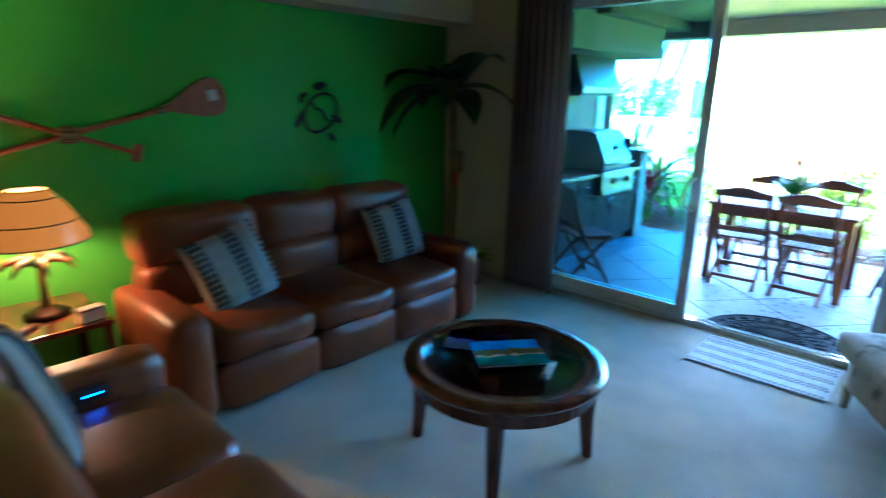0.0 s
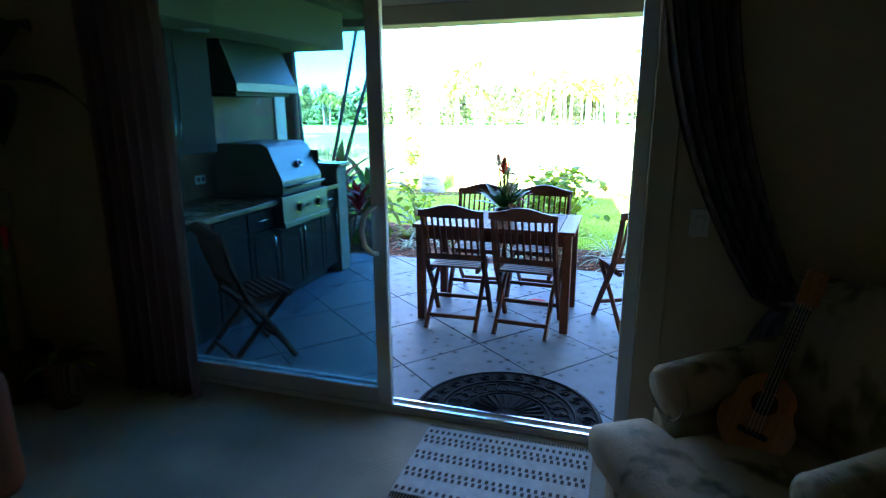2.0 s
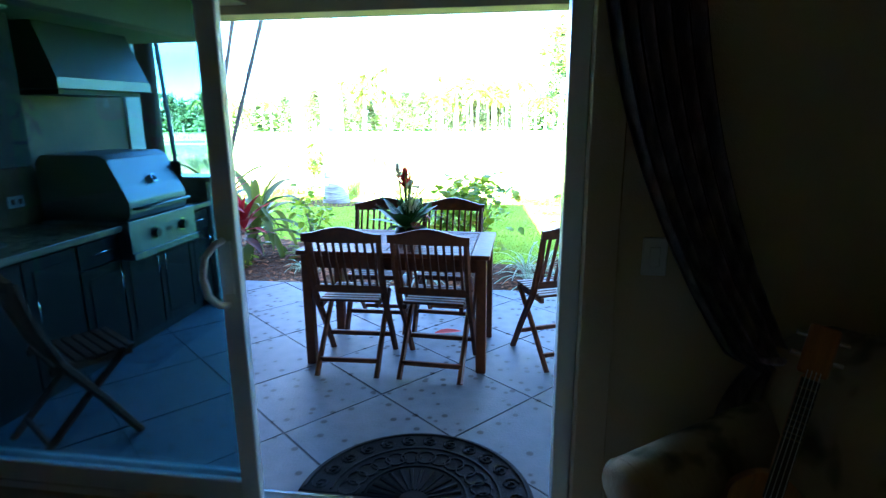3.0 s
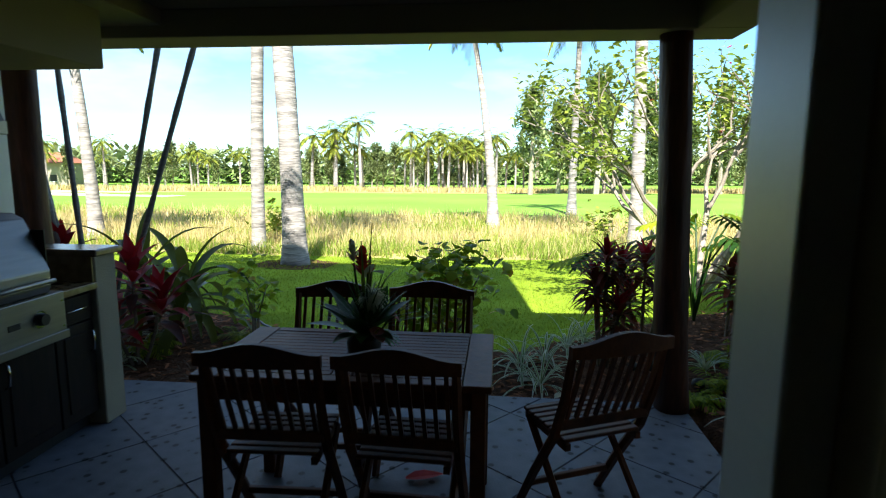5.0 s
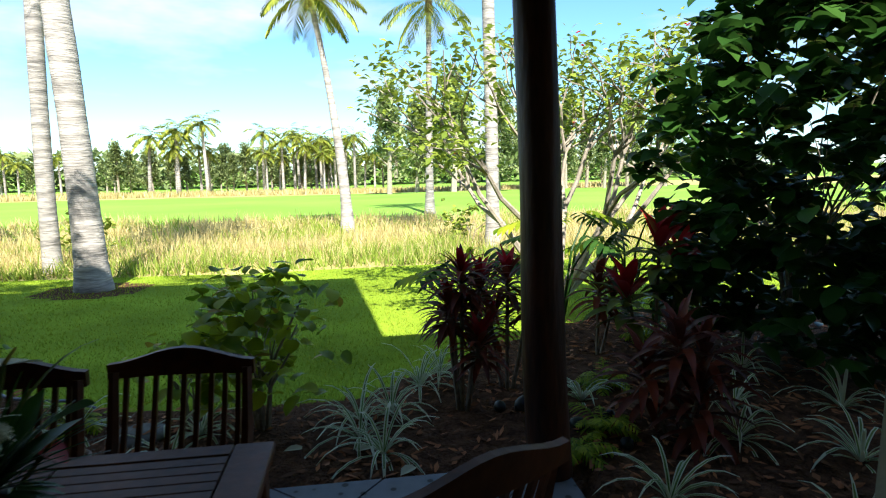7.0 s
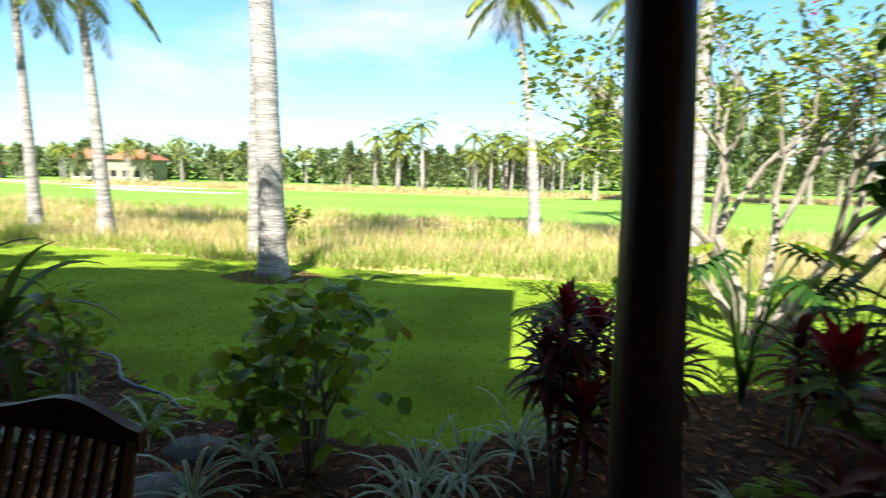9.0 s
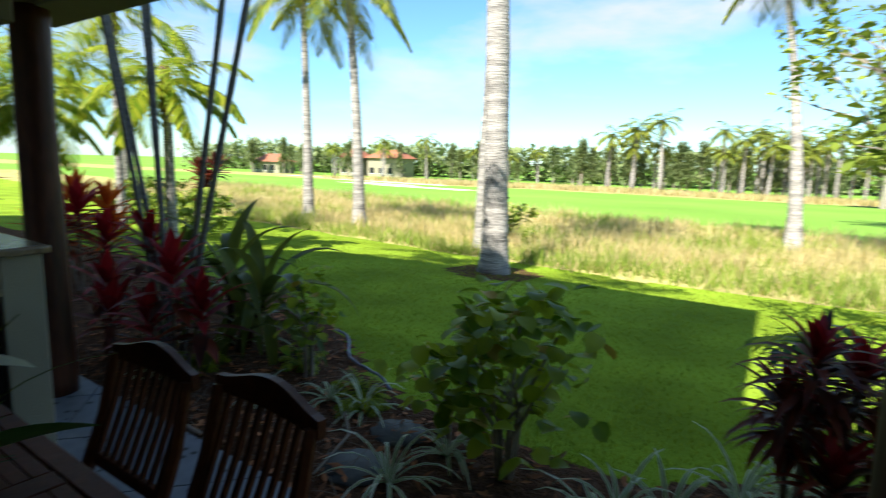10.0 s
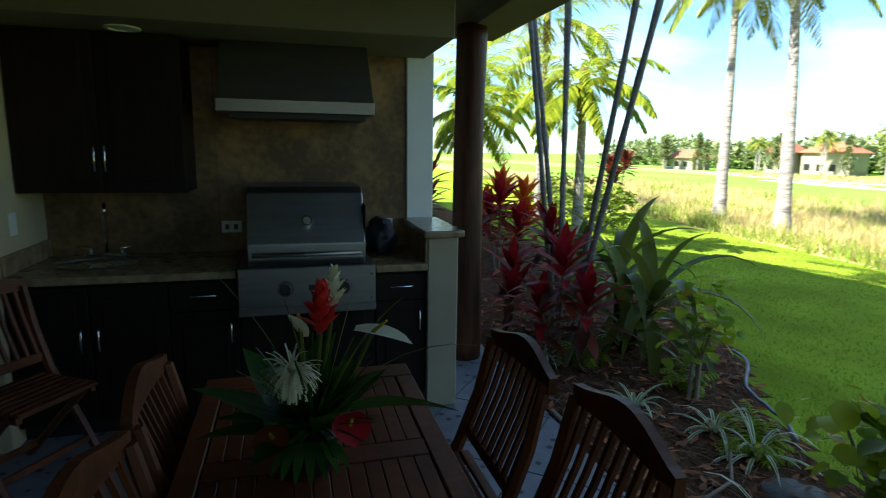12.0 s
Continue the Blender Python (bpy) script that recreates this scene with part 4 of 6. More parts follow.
part("bridge", B(-.045, .045, -.012, 0, .07, .088, .003), M_BLACK, uk)
part("fretboard", B(-.02, .02, -.008, 0.0, .225, .52, .002), M_BLACK, uk)
part("neck", B(-.019, .019, 0, .025, .27, .53, .006), M_KOA, uk)
hp = part("headstock", B(-.033, .033, .0, .018, .53, .65, .005), M_KOA, uk)
for s in (-1, 1):
    for z in (.57, .62):
        part("tuner", T([(s * .033, .01, z), (s * .055, .01, z)], .007, 8), M_CHROME, hp)
for k in range(4):
    x = -.0135 + .009 * k
    part("string", T([(x * 1.3, -.012, .08), (x, -.010, .54)], .0011, 4), M_PAPER, uk)
for k in range(9):
    z = .52 - .3 * (1 - .92 ** k)
    part("fret", B(-.02, .02, -.0095, -.008, z - .001, z + .001), M_CHROME, uk)

# chest at the way in
ch = thing("wooden_chest", pose(.55, 1.16, 0), "reddish wooden chest of drawers beside the walkway", "chest")
part("carcass", B(0.02, .50, 0, .80, .05, .82, .005), M_DARKWOOD, ch)
part("top", B(-.02, .52, -.02, .82, .82, .855, .008, 2), M_KOA, ch, "reddish wooden top")
for i in range(3):
    d = part("drawer", B(0, .02, .03, .77, .09 + i * .24, .31 + i * .24, .005), M_KOA, ch)
    for y in (.2, .6):
        part("knob", T([(0, y, .20 + i * .24), (-.025, y, .20 + i * .24)], [.008, .015], 10), M_BRONZE, d)
for x in (.05, .46):
    for y in (.04, .76):
        part("foot", B(x - .025, x + .025, y - .025, y + .025, 0, .05), M_DARKWOOD, ch)

# ---- garden materials ----


def leafmat(name, a, b, rough=0.5, through_light=0.3):
    m = bpy.data.materials.new(name)
    m.use_nodes = True
    nt = m.node_tree
    p = nt.nodes["Principled BSDF"]
    out = next(n for n in nt.nodes if n.type == "OUTPUT_MATERIAL")
    p.inputs["Roughness"].default_value, p.inputs["Specular IOR Level"].default_value = rough, 0.2
    geo, ramp, noi = nt.nodes.new("ShaderNodeNewGeometry"), nt.nodes.new("ShaderNodeValToRGB"), nt.nodes.new("ShaderNodeTexNoise")
    noi.inputs["Scale"].default_value = 9.0
    mixv = nt.nodes.new("ShaderNodeMath")
    mixv.operation, mixv.inputs[1].default_value = "MULTIPLY_ADD", 0.5
    sc = nt.nodes.new("ShaderNodeMath")
    sc.operation, sc.inputs[1].default_value = "MULTIPLY", 0.6
    nt.links.new(geo.outputs["Random Per Island"], sc.inputs[0])
    nt.links.new(noi.outputs[0], mixv.inputs[0])
    nt.links.new(sc.outputs[0], mixv.inputs[2])
    e = ramp.color_ramp.elements
    e[0].position, e[0].color, e[1].position, e[1].color = 0.2, (*a, 1), 0.95, (*b, 1)
    nt.links.new(mixv.outputs[0], ramp.inputs[0])
    nt.links.new(ramp.outputs[0], p.inputs["Base Color"])
    tr, mx = nt.nodes.new("ShaderNodeBsdfTranslucent"), nt.nodes.new("ShaderNodeMixShader")
    nt.links.new(ramp.outputs[0], tr.inputs["Color"])
    mx.inputs[0].default_value = through_light
    nt.links.new(p.outputs[0], mx.inputs[1])
    nt.links.new(tr.outputs[0], mx.inputs[2])
    nt.links.new(mx.outputs[0], out.inputs["Surface"])
    return m


L_FROND = leafmat("palm_frond", (0.08, 0.14, 0.02), (0.36, 0.36, 0.05), 0.45)
L_LIME = leafmat("sunlit_yellow_frond", (0.12, 0.22, 0.015), (0.46, 0.46, 0.04), 0.45, 0.5)
L_HIB = leafmat("hibiscus_leaf", (0.08, 0.17, 0.008), (0.50, 0.55, 0.035), 0.4, 0.5)
L_YEL = leafmat("yellowed_leaf", (0.35, 0.26, 0.03), (0.45, 0.30, 0.04), 0.5)
L_DARK = leafmat("dark_shrub_leaf", (0.012, 0.045, 0.008), (0.06, 0.14, 0.022), 0.35)
L_RED = leafmat("red_cordyline_leaf", (0.18, 0.006, 0.012), (0.50, 0.02, 0.024), 0.4)
L_MAROON = leafmat("maroon_cordyline_leaf", (0.05, 0.018, 0.014), (0.26, 0.05, 0.02), 0.4)
L_ORANGE = leafmat("orange_croton_leaf", (0.55, 0.07, 0.01), (0.80, 0.26, 0.03), 0.45)
L_GREENSTRAP = leafmat("green_strap_leaf", (0.05, 0.075, 0.012), (0.20, 0.22, 0.04), 0.4)
L_SPIDER = leafmat("spider_plant_edge", (0.10, 0.20, 0.05), (0.28, 0.38, 0.11), 0.5)
L_SPIDERW = leafmat("spider_plant_white", (0.62, 0.66, 0.46), (0.84, 0.84, 0.66), 0.5)
L_TREE = leafmat("tree_leaf", (0.10, 0.17, 0.02), (0.38, 0.43, 0.06), 0.5, 0.4)
L_IRON = leafmat("ironwood_needles", (0.12, 0.17, 0.06), (0.34, 0.38, 0.15), 0.7)
L_FLOWER = leafmat("red_blossom", (0.5, 0.01, 0.02), (0.75, 0.06, 0.04), 0.5)
L_STRAW = leafmat("dry_grass_blade", (0.34, 0.30, 0.09), (0.74, 0.58, 0.30), 0.8, 0.4)
L_GRASS = leafmat("lawn_blade", (0.17, 0.25, 0.014), (0.38, 0.44, 0.04), 0.85, 0.4)
L_CREAM = leafmat("cream_petal", (0.50, 0.48, 0.30), (0.70, 0.68, 0.50), 0.6)
L_CHIP = leafmat("mulch_chip", (0.07, 0.034, 0.018), (0.52, 0.20, 0.085), 0.9, 0.0)
M_FAIR = mat("fairway_grass", (0.175, 0.31, 0.045), 0.95, var=0.25, scale=0.08, bump=0.3, bscale=20, dist=0.02, spec=0.05)
M_LAWN = mat("lawn_grass", (0.21, 0.30, 0.022), 0.95, var=0.35, scale=0.9, bump=0.8, bscale=90, dist=0.02, spec=0.05)
M_ROUGH = mat("rough_ground", (0.36, 0.31, 0.11), 0.95, var=0.4, scale=0.8, bump=0.6, bscale=20, dist=0.05, spec=0.05)
M_SAND = mat("bunker_sand", (0.70, 0.60, 0.45), 0.95, var=0.08, scale=1)
M_LIMB = mat("pale_bark", (0.30, 0.25, 0.19), 0.85, var=0.35, scale=10, bump=0.4, bscale=40)
M_CANE = mat("grey_cane_stem", (0.16, 0.15, 0.15), 0.6, var=0.35, scale=6, bump=0.2, bscale=30, stretch=(1, 1, 6))
M_STEMR = mat("cordyline_stem", (0.20, 0.15, 0.11), 0.8, var=0.3, scale=20, bump=0.3, bscale=60)
M_ROOF = mat("terracotta_roof", (0.32, 0.12, 0.06), 0.8, var=0.2, scale=3)
M_ROCK = mat("stepping_stone_rock", (0.10, 0.10, 0.095), 0.85, var=0.3, scale=6, bump=0.5, bscale=30)
M_HOSE = mat("garden_hose", (0.14, 0.15, 0.24), 0.5, var=0.2)
M_POT = mat("dark_vase_glaze", (0.02, 0.013, 0.010), 0.35, var=0.3)

rnd = random.Random(5)


class Soup:
    """Vertices and faces gathered for one mesh."""

    def __init__(self):
        self.v, self.f, self.mi = [], [], []

    def leaf(self, p, d, L, w, droop=0.3, segs=4, shape="leaf", fold=0.25, up=Vector((0, 0, 1)), mi=0, twist=0.0):
        p, d = Vector(p), Vector(d).normalized()
        segs = 2 if segs == 1 and shape == "leaf" else segs
        s = d.cross(up)
        s = s.normalized() if s.length > 1e-4 else Vector((1, 0, 0))
        s = Matrix.Rotation(twist, 3, d) @ s
        i0 = len(self.v)
        q = p.copy()
        for i in range(segs + 1):
            u = i / segs
            if shape == "leaf":
                hw = w * .5 * math.sin(math.pi * min(1, u * .96 + .04) ** .8)
            elif shape == "heart":
                hw = w * .5 * (math.sin(math.pi * min(1, .12 + .88 * u)) ** .7 if u < 1 else .02)
            else:
                hw = w * .5 * (.55 + .9 * u - 1.45 * u ** 3)
                hw = max(hw, .002)
            n = s.cross(d)
            self.v += [q - s * hw + n * hw * fold, q.copy(), q + s * hw + n * hw * fold]
            d = (d + Vector((0, 0, -droop / segs * (1 + u)))).normalized()
            q = q + d * (L / segs)
        for i in range(segs):
            a = i0 + i * 3
            self.f += [(a, a + 1, a + 4, a + 3), (a + 1, a + 2, a + 5, a + 4)]
            self.mi += [mi, mi]

    def blade(self, p, d, L, w, mi=0):
        d = Vector(d).normalized()
        a = rnd.uniform(0, math.pi)
        s = Vector((math.cos(a), math.sin(a), 0)) * w * .5
        p = Vector(p)
        i0 = len(self.v)
        self.v += [p - s, p + s, p + d * L]
        self.f.append((i0, i0 + 1, i0 + 2))
        self.mi.append(mi)

    def mesh(self, name, mats, smooth=False):
        me = bpy.data.meshes.new(name)
        me.from_pydata([tuple(v) for v in self.v], [], self.f)
        for m in mats if isinstance(mats, (list, tuple)) else [mats]:
            me.materials.append(m)
        me.polygons.foreach_set("material_index", self.mi)
        if smooth:
            me.polygons.foreach_set("use_smooth", [True] * len(self.f))
        me.update()
        return me

    def part(self, name, mats, parent=None, label="", smooth=False):
        ob = new(name, self.mesh(name, mats, smooth))
        if parent:
            ob.parent = parent
        return tagged(ob, label)


def dirv(az, el):
    return Vector((math.cos(az) * math.cos(el), math.sin(az) * math.cos(el), math.sin(el)))


# ---- ground ----
EDGE = [(-60, 9.9), (-4.5, 9.8), (-3.45, 9.4), (-2.66, 8.95), (-2.0, 8.5), (-1.0, 8.25), (0.0, 8.28), (0.5, 8.7), (1.0, 9.2), (2.0, 9.8), (3.0, 10.2), (60, 10.6)]


ROUGH0 = 15.1


def bed_edge(x):
    for (x0, y0), (x1, y1) in zip(EDGE, EDGE[1:]):
        if x0 <= x <= x1:
            return y0 + (y1 - y0) * (x - x0) / (x1 - x0)
    return 10.0


def height(x, y):
    if y < 7.14 and KX - .62 < x < 1.18 and y > 4.3:
        return -.30
    if y < 4.3:
        return -.40
    if y < bed_edge(x):
        return -.07 + .03 * noise.noise((x * 1.7, y * 1.7, 0)) + .012 * noise.noise((x * 7, y * 7, 1))
    if y < ROUGH0:
        b = bed_edge(x)
        u = (y - b) / (ROUGH0 - b)
        return -.09 - .27 * u + .03 * noise.noise((x * .25, y * .25, 8))
    if y < 29:
        u = (y - ROUGH0) / (29 - ROUGH0)
        return -.36 - .30 * u - .12 * math.sin(u * math.pi) + .07 * noise.noise((x * .5, y * .5, 2)) * min(1, u * 6)
    u = min(1, (y - 29) / 66)
    return -.66 - 1.75 * u + .20 * math.sin(u * math.pi) + .35 * u * noise.noise((x * .03, y * .03, 3))


def zone(x, y):
    if y < bed_edge(x) or (x + 3.95) ** 2 + (y - 13.6) ** 2 < .60:
        return 1
    if y < ROUGH0 - .05 + max(0, -x - 6) * .12 + .2 * noise.noise((x * .7, 0, 5)):
        return 0
    if y < 28.5 + 2.0 * noise.noise((x * .12, 0, 9)):
        return 2
    for bx, by, rx, ry in ((-42, 52, 5, 3.0), (-33, 50, 6, 2.4), (-48, 62, 9, 3), (-70, 70, 9, 4)):
        if ((x - bx) / rx) ** 2 + ((y - by) / ry) ** 2 < 1:
            return 4
    if y > 72 + .25 * x + 6 * noise.noise((x * .03, 0, 4)) and y < 110 + .2 * x:
        return 2
    return 3


def spaced(a, b, step, grow, far):
    left, right = [a], [b]
    s = step
    while right[-1] < far[1]:
        s = min(s * grow, 60)
        right.append(right[-1] + s)
    s = step
    while left[-1] > far[0]:
        s = min(s * grow, 60)
        left.append(left[-1] - s)
    n = int((b - a) / step)
    return left[::-1][:-1] + [a + (b - a) * i / n for i in range(n + 1)] + right[1:]


xs = spaced(-9, 7, .16, 1.07, (-700, 700))
ys = spaced(4.0, 16.5, .16, 1.05, (-200, 1100))
gs = Soup()
for y in ys:
    for x in xs:
        gs.v.append((x, y, height(x, y)))
nx = len(xs)
for j in range(len(ys) - 1):
    for i in range(nx - 1):
        a = j * nx + i
        gs.f.append((a, a + 1, a + 1 + nx, a + nx))
        gs.mi.append(zone((xs[i] + xs[i + 1]) / 2, (ys[j] + ys[j + 1]) / 2))
tagged(new("ground", gs.mesh("ground", [M_LAWN, M_MULCH, M_ROUGH, M_FAIR, M_SAND], True)), "lawn, mulch bed, rough grass and fairway", "ground", "", "structure")

# rough grass, lawn blades, mulch chips
g = Soup()
for k in range(5200):
    x, y = rnd.uniform(-38, 26), ROUGH0 + .1 + 13.5 * rnd.random() ** 1.6
    y += max(0, -x - 6) * .12
    z, hgt = height(x, y), rnd.uniform(.30, .62) * (.75 if y < 16.2 else 1.0)
    green = noise.noise((x * .35, y * .5, 7)) > .12 or y < 16.4
    for q in range(15 if y < 21 else 9):
        d = dirv(rnd.uniform(0, 6.28), rnd.uniform(.75, 1.5))
        g.blade((x + rnd.gauss(0, .16), y + rnd.gauss(0, .16), z), d, hgt * rnd.uniform(.6, 1.1), .03 if y < 21 else .05, 1 if green and rnd.random() < .75 else 0)
tagged(g.part("rough_grass", [L_STRAW, leafmat("green_rough_blade", (0.15, 0.25, 0.025), (0.40, 0.45, 0.08), 0.7, 0.4)]), "tall dry fountain grass between lawn and fairway", "grass", "", "stuff")
g = Soup()
for k in range(2200):
    x = rnd.uniform(-60, 45)
    y = rnd.uniform(76, 96) + .25 * x
    z = height(x, y)
    for q in range(5):
        g.blade((x + rnd.gauss(0, .5), y, z), dirv(rnd.uniform(0, 6.28), rnd.uniform(1.0, 1.5)), rnd.uniform(.4, .9), .22)
tagged(g.part("far_rough_grass", L_STRAW), "band of tall dry grass before the trees", "grass", "", "stuff")
g = Soup()
while len(g.f) < 62000:
    y = 8.2 + 6.8 * rnd.random() ** 1.4
    x = rnd.uniform(-6 - (y - 8) * 1.0, 4 + (y - 8) * .6)
    if y > bed_edge(x) + .02:
        g.blade((x, y, height(x, y) - .005), dirv(rnd.uniform(0, 6.28), rnd.uniform(.6, 1.4)), rnd.uniform(.02, .045), .008 + .0012 * (y - 8))
tagged(g.part("lawn_grass", L_GRASS), "short mown lawn grass", "grass", "", "stuff")
g = Soup()
for k in range(9500):
    x, y = rnd.uniform(-5, 4.5), rnd.uniform(4.4, 10)
    if y < bed_edge(x) and not (y < 7.16 and KX - .65 < x < 1.19):
        a = rnd.uniform(0, 6.28)
        g.leaf((x, y, height(x, y) + .012), dirv(a, rnd.uniform(-.1, .25)), rnd.uniform(.04, .11), rnd.uniform(.016, .042), 0, 1, "leaf", rnd.uniform(-.3, .3), twist=rnd.uniform(-.5, .5))
tagged(g.part("mulch_chips", L_CHIP), "scattered bark chips and dead leaves", "mulch", "", "stuff")

g = Soup()
for k in range(700):
    x, y = rnd.uniform(-4.2, -1.2), rnd.uniform(7.2, 9.0)
    if y < bed_edge(x) - .05:
        g.leaf((x, y, height(x, y) + .015), dirv(rnd.uniform(0, 6.28), rnd.uniform(-.05, .35)), rnd.uniform(.08, .26), .007, .3, 3, "strap", .2)
tagged(g.part("dry_twigs", mat("dry_twig", (0.20, 0.15, 0.11), 0.9, var=0.3, scale=10, spec=0.1)), "dry grey twigs littering the mulch", "twigs", "", "stuff")

# ---- palms ----


def frond(s, base, az, el, L, leaflets, width, droop, mi=0, jitter=.15):
    d, q = dirv(az, el), Vector(base)
    segs = 9
    pts, ds = [q.copy()], [d.copy()]
    for i in range(segs):
        d = (d + Vector((0, 0, -droop / segs * (1 + i / segs)))).normalized()
        q = q + d * (L / segs)
        pts.append(q.copy()), ds.append(d.copy())
    for i in range(segs):
        s.leaf(pts[i], ds[i], L / segs * 1.05, .05 * (1.1 - i / segs), 0, 1, "strap", 0, mi=mi)
    for i in range(leaflets):
        u = .12 + .88 * i / leaflets
        k = min(segs - 1, int(u * segs))
        p = pts[k].lerp(pts[k + 1], u * segs - k)
        side = ds[k].cross(Vector((0, 0, 1)))
        side = side.normalized() if side.length > .01 else Vector((1, 0, 0))
        ll = L * .30 * math.sin(math.pi * (.15 + .8 * u)) * rnd.uniform(.8, 1.1)
        for sg in (-1, 1):
            s.leaf(p, side * sg + ds[k] * .75 + Vector((0, 0, rnd.uniform(-.35, .1))), ll, width, .55, 2, "strap", .1, mi=mi)


def coconut_palm(x, y, H, r0, r1, lean, crown_L, fronds=20, leaflets=26, label="tall coconut palm with a pale ringed trunk", flare=1.5, width=.06, group="coconut palms", rows=None, name="coconut_palm", leafm=None):
    z0 = height(x, y) - .05
    t = thing(name, pose(x, y, z0), label, "palm tree", group)
    bm = bmesh.new()
    n = 14 if r0 > .12 else 8
    rows = rows or max(18, int(H / .12))
    ringv = []
    for i in range(rows + 1):
        u = i / rows
        z = u * H
        r = (r0 + (r1 - r0) * min(1, u * 1.3)) * (1 + (flare - 1) * math.exp(-z / .45))
        r *= (1.012 if i % 2 else .994) + .03 * noise.noise((x, y, z * 2))
        cx, cy = lean[0] * u ** 1.6, lean[1] * u ** 1.6
        ringv.append([bm.verts.new((cx + r * math.cos(2 * math.pi * k / n) * (1 + .03 * noise.noise((k, z, x))), cy + r * math.sin(2 * math.pi * k / n), z)) for k in range(n)])
    for a, b in zip(ringv, ringv[1:]):
        for k in range(n):
            bm.faces.new((a[k], a[(k + 1) % n], b[(k + 1) % n], b[k]))
    bm.faces.new(ringv[0][::-1]), bm.faces.new(ringv[-1])
    part("trunk", bm, M_TRUNK, t, "", True)
    s = Soup()
    top = Vector((lean[0], lean[1], H))
    for k in range(fronds):
        frond(s, top, k * 2.4 + rnd.uniform(-.2, .2), 1.15 - 1.75 * k / fronds, crown_L * rnd.uniform(.85, 1.1), leaflets, width, rnd.uniform(.9, 1.3))
    s.part("crown", leafm or L_FROND, t)
    bm = bmesh.new()
    tube(bm, [top - Vector((0, 0, .5)), top + Vector((0, 0, .25))], [r1 * 1.5, r1 * 1.1], 8)
    part("crown_shaft", bm, M_WICKER, t)
    return t


coconut_palm(-3.95, 13.6, 11.0, .205, .155, (-.65, .2), 3.2, 16, 24, flare=1.4)
coconut_palm(-5.72, 16.05, 11.0, .15, .125, (.5, .2), 3.0, 16, 22, flare=1.2)
coconut_palm(-.35, 23.4, 7.6, .19, .09, (-.95, 0), 2.0, 20, 28)
coconut_palm(3.25, 30.5, 9.4, .20, .12, (.1, 0), 2.6, 18, 26)
coconut_palm(3.05, 17.1, 11.5, .15, .13, (-.3, .2), 3.0, 16, 22)
coconut_palm(-13.5, 18.0, 7.3, .17, .10, (-.2, 0), 2.6, 20, 28)
coconut_palm(-11.15, 17.9, 7.1, .18, .11, (-.5, 0), 2.6, 20, 28)
coconut_palm(-12.3, 11.6, 4.7, .10, .07, (.1, 0), 2.3, 14, 26, "slender feathery palm behind the red shrubs", 1.2, .06, leafm=L_LIME)
coconut_palm(-17.5, 14.2, 4.0, .12, .09, (0, 0), 2.4, 15, 26, "slender feathery palm behind the red shrubs", 1.2, .07, leafm=L_LIME)
coconut_palm(-15.0, 10.9, 3.4, .12, .09, (0, 0), 2.4, 15, 26, "slender feathery palm behind the red shrubs", 1.2, .07, leafm=L_LIME)
coconut_palm(-21.0, 13.0, 5.0, .12, .09, (0, 0), 2.6, 15, 24, "slender feathery palm behind the red shrubs", 1.2, .08, leafm=L_LIME)
coconut_palm(-10.6, 9.4, 2.4, .10, .08, (0, 0), 1.5, 16, 24, "low feathery palm with yellowing fronds", 1.2, .07, leafm=L_LIME)
coconut_palm(-8.8, 10.8, 2.9, .10, .08, (0, 0), 1.5, 16, 24, "low feathery palm with yellowing fronds", 1.2, .07, leafm=L_LIME)
# far palms and trees: three of each kind, then copies
far_y = lambda x: 99 + .22 * x
protos = [coconut_palm(-30 + 4 * k, far_y(-30), 8.5 + k, .28, .2, (.5 - .4 * k, 0), 3.6, 16, 9, "distant coconut palm beyond the fairway", 1.2, .35, "palms beyond the fairway", 6) for k in range(3)]
spots = [(-26.5, 0), (-24, 2), (-14.5, 0), (-12.8, 3), (-11.5, -1), (-9.6, 2), (-8.2, -2), (-6.0, 1), (-4.6, 4), (-3.6, -1), (-2.0, 1), (-.6, -2), (1.0, 2), (2.6, 0), (-50, 4), (-47, 2), (-60, 10), (-66, 6), (-54, 8), (-72, 12), (-80, 10), (-84, 14), (-90, 9), (-75, 6), (-97, 14), (-13.6, -2), (-10.6, 4), (-7.2, 5), (-5.2, -3), (-16.2, 3), (-3.0, 5), (-22.5, 1), (-27.8, 4), (4.2, 3), (-44, 5)]
for i, (x, dy) in enumerate(spots):
    y = far_y(x) + dy * 1.5
    sc = rnd.uniform(.62, .95) * (.8 if x < -40 else 1)
    copy_thing(protos[i % 3], pose(x, y, height(x, y) - .1, 0, 0, rnd.uniform(0, 360)) @ Matrix.Diagonal((sc, sc, sc, 1)))


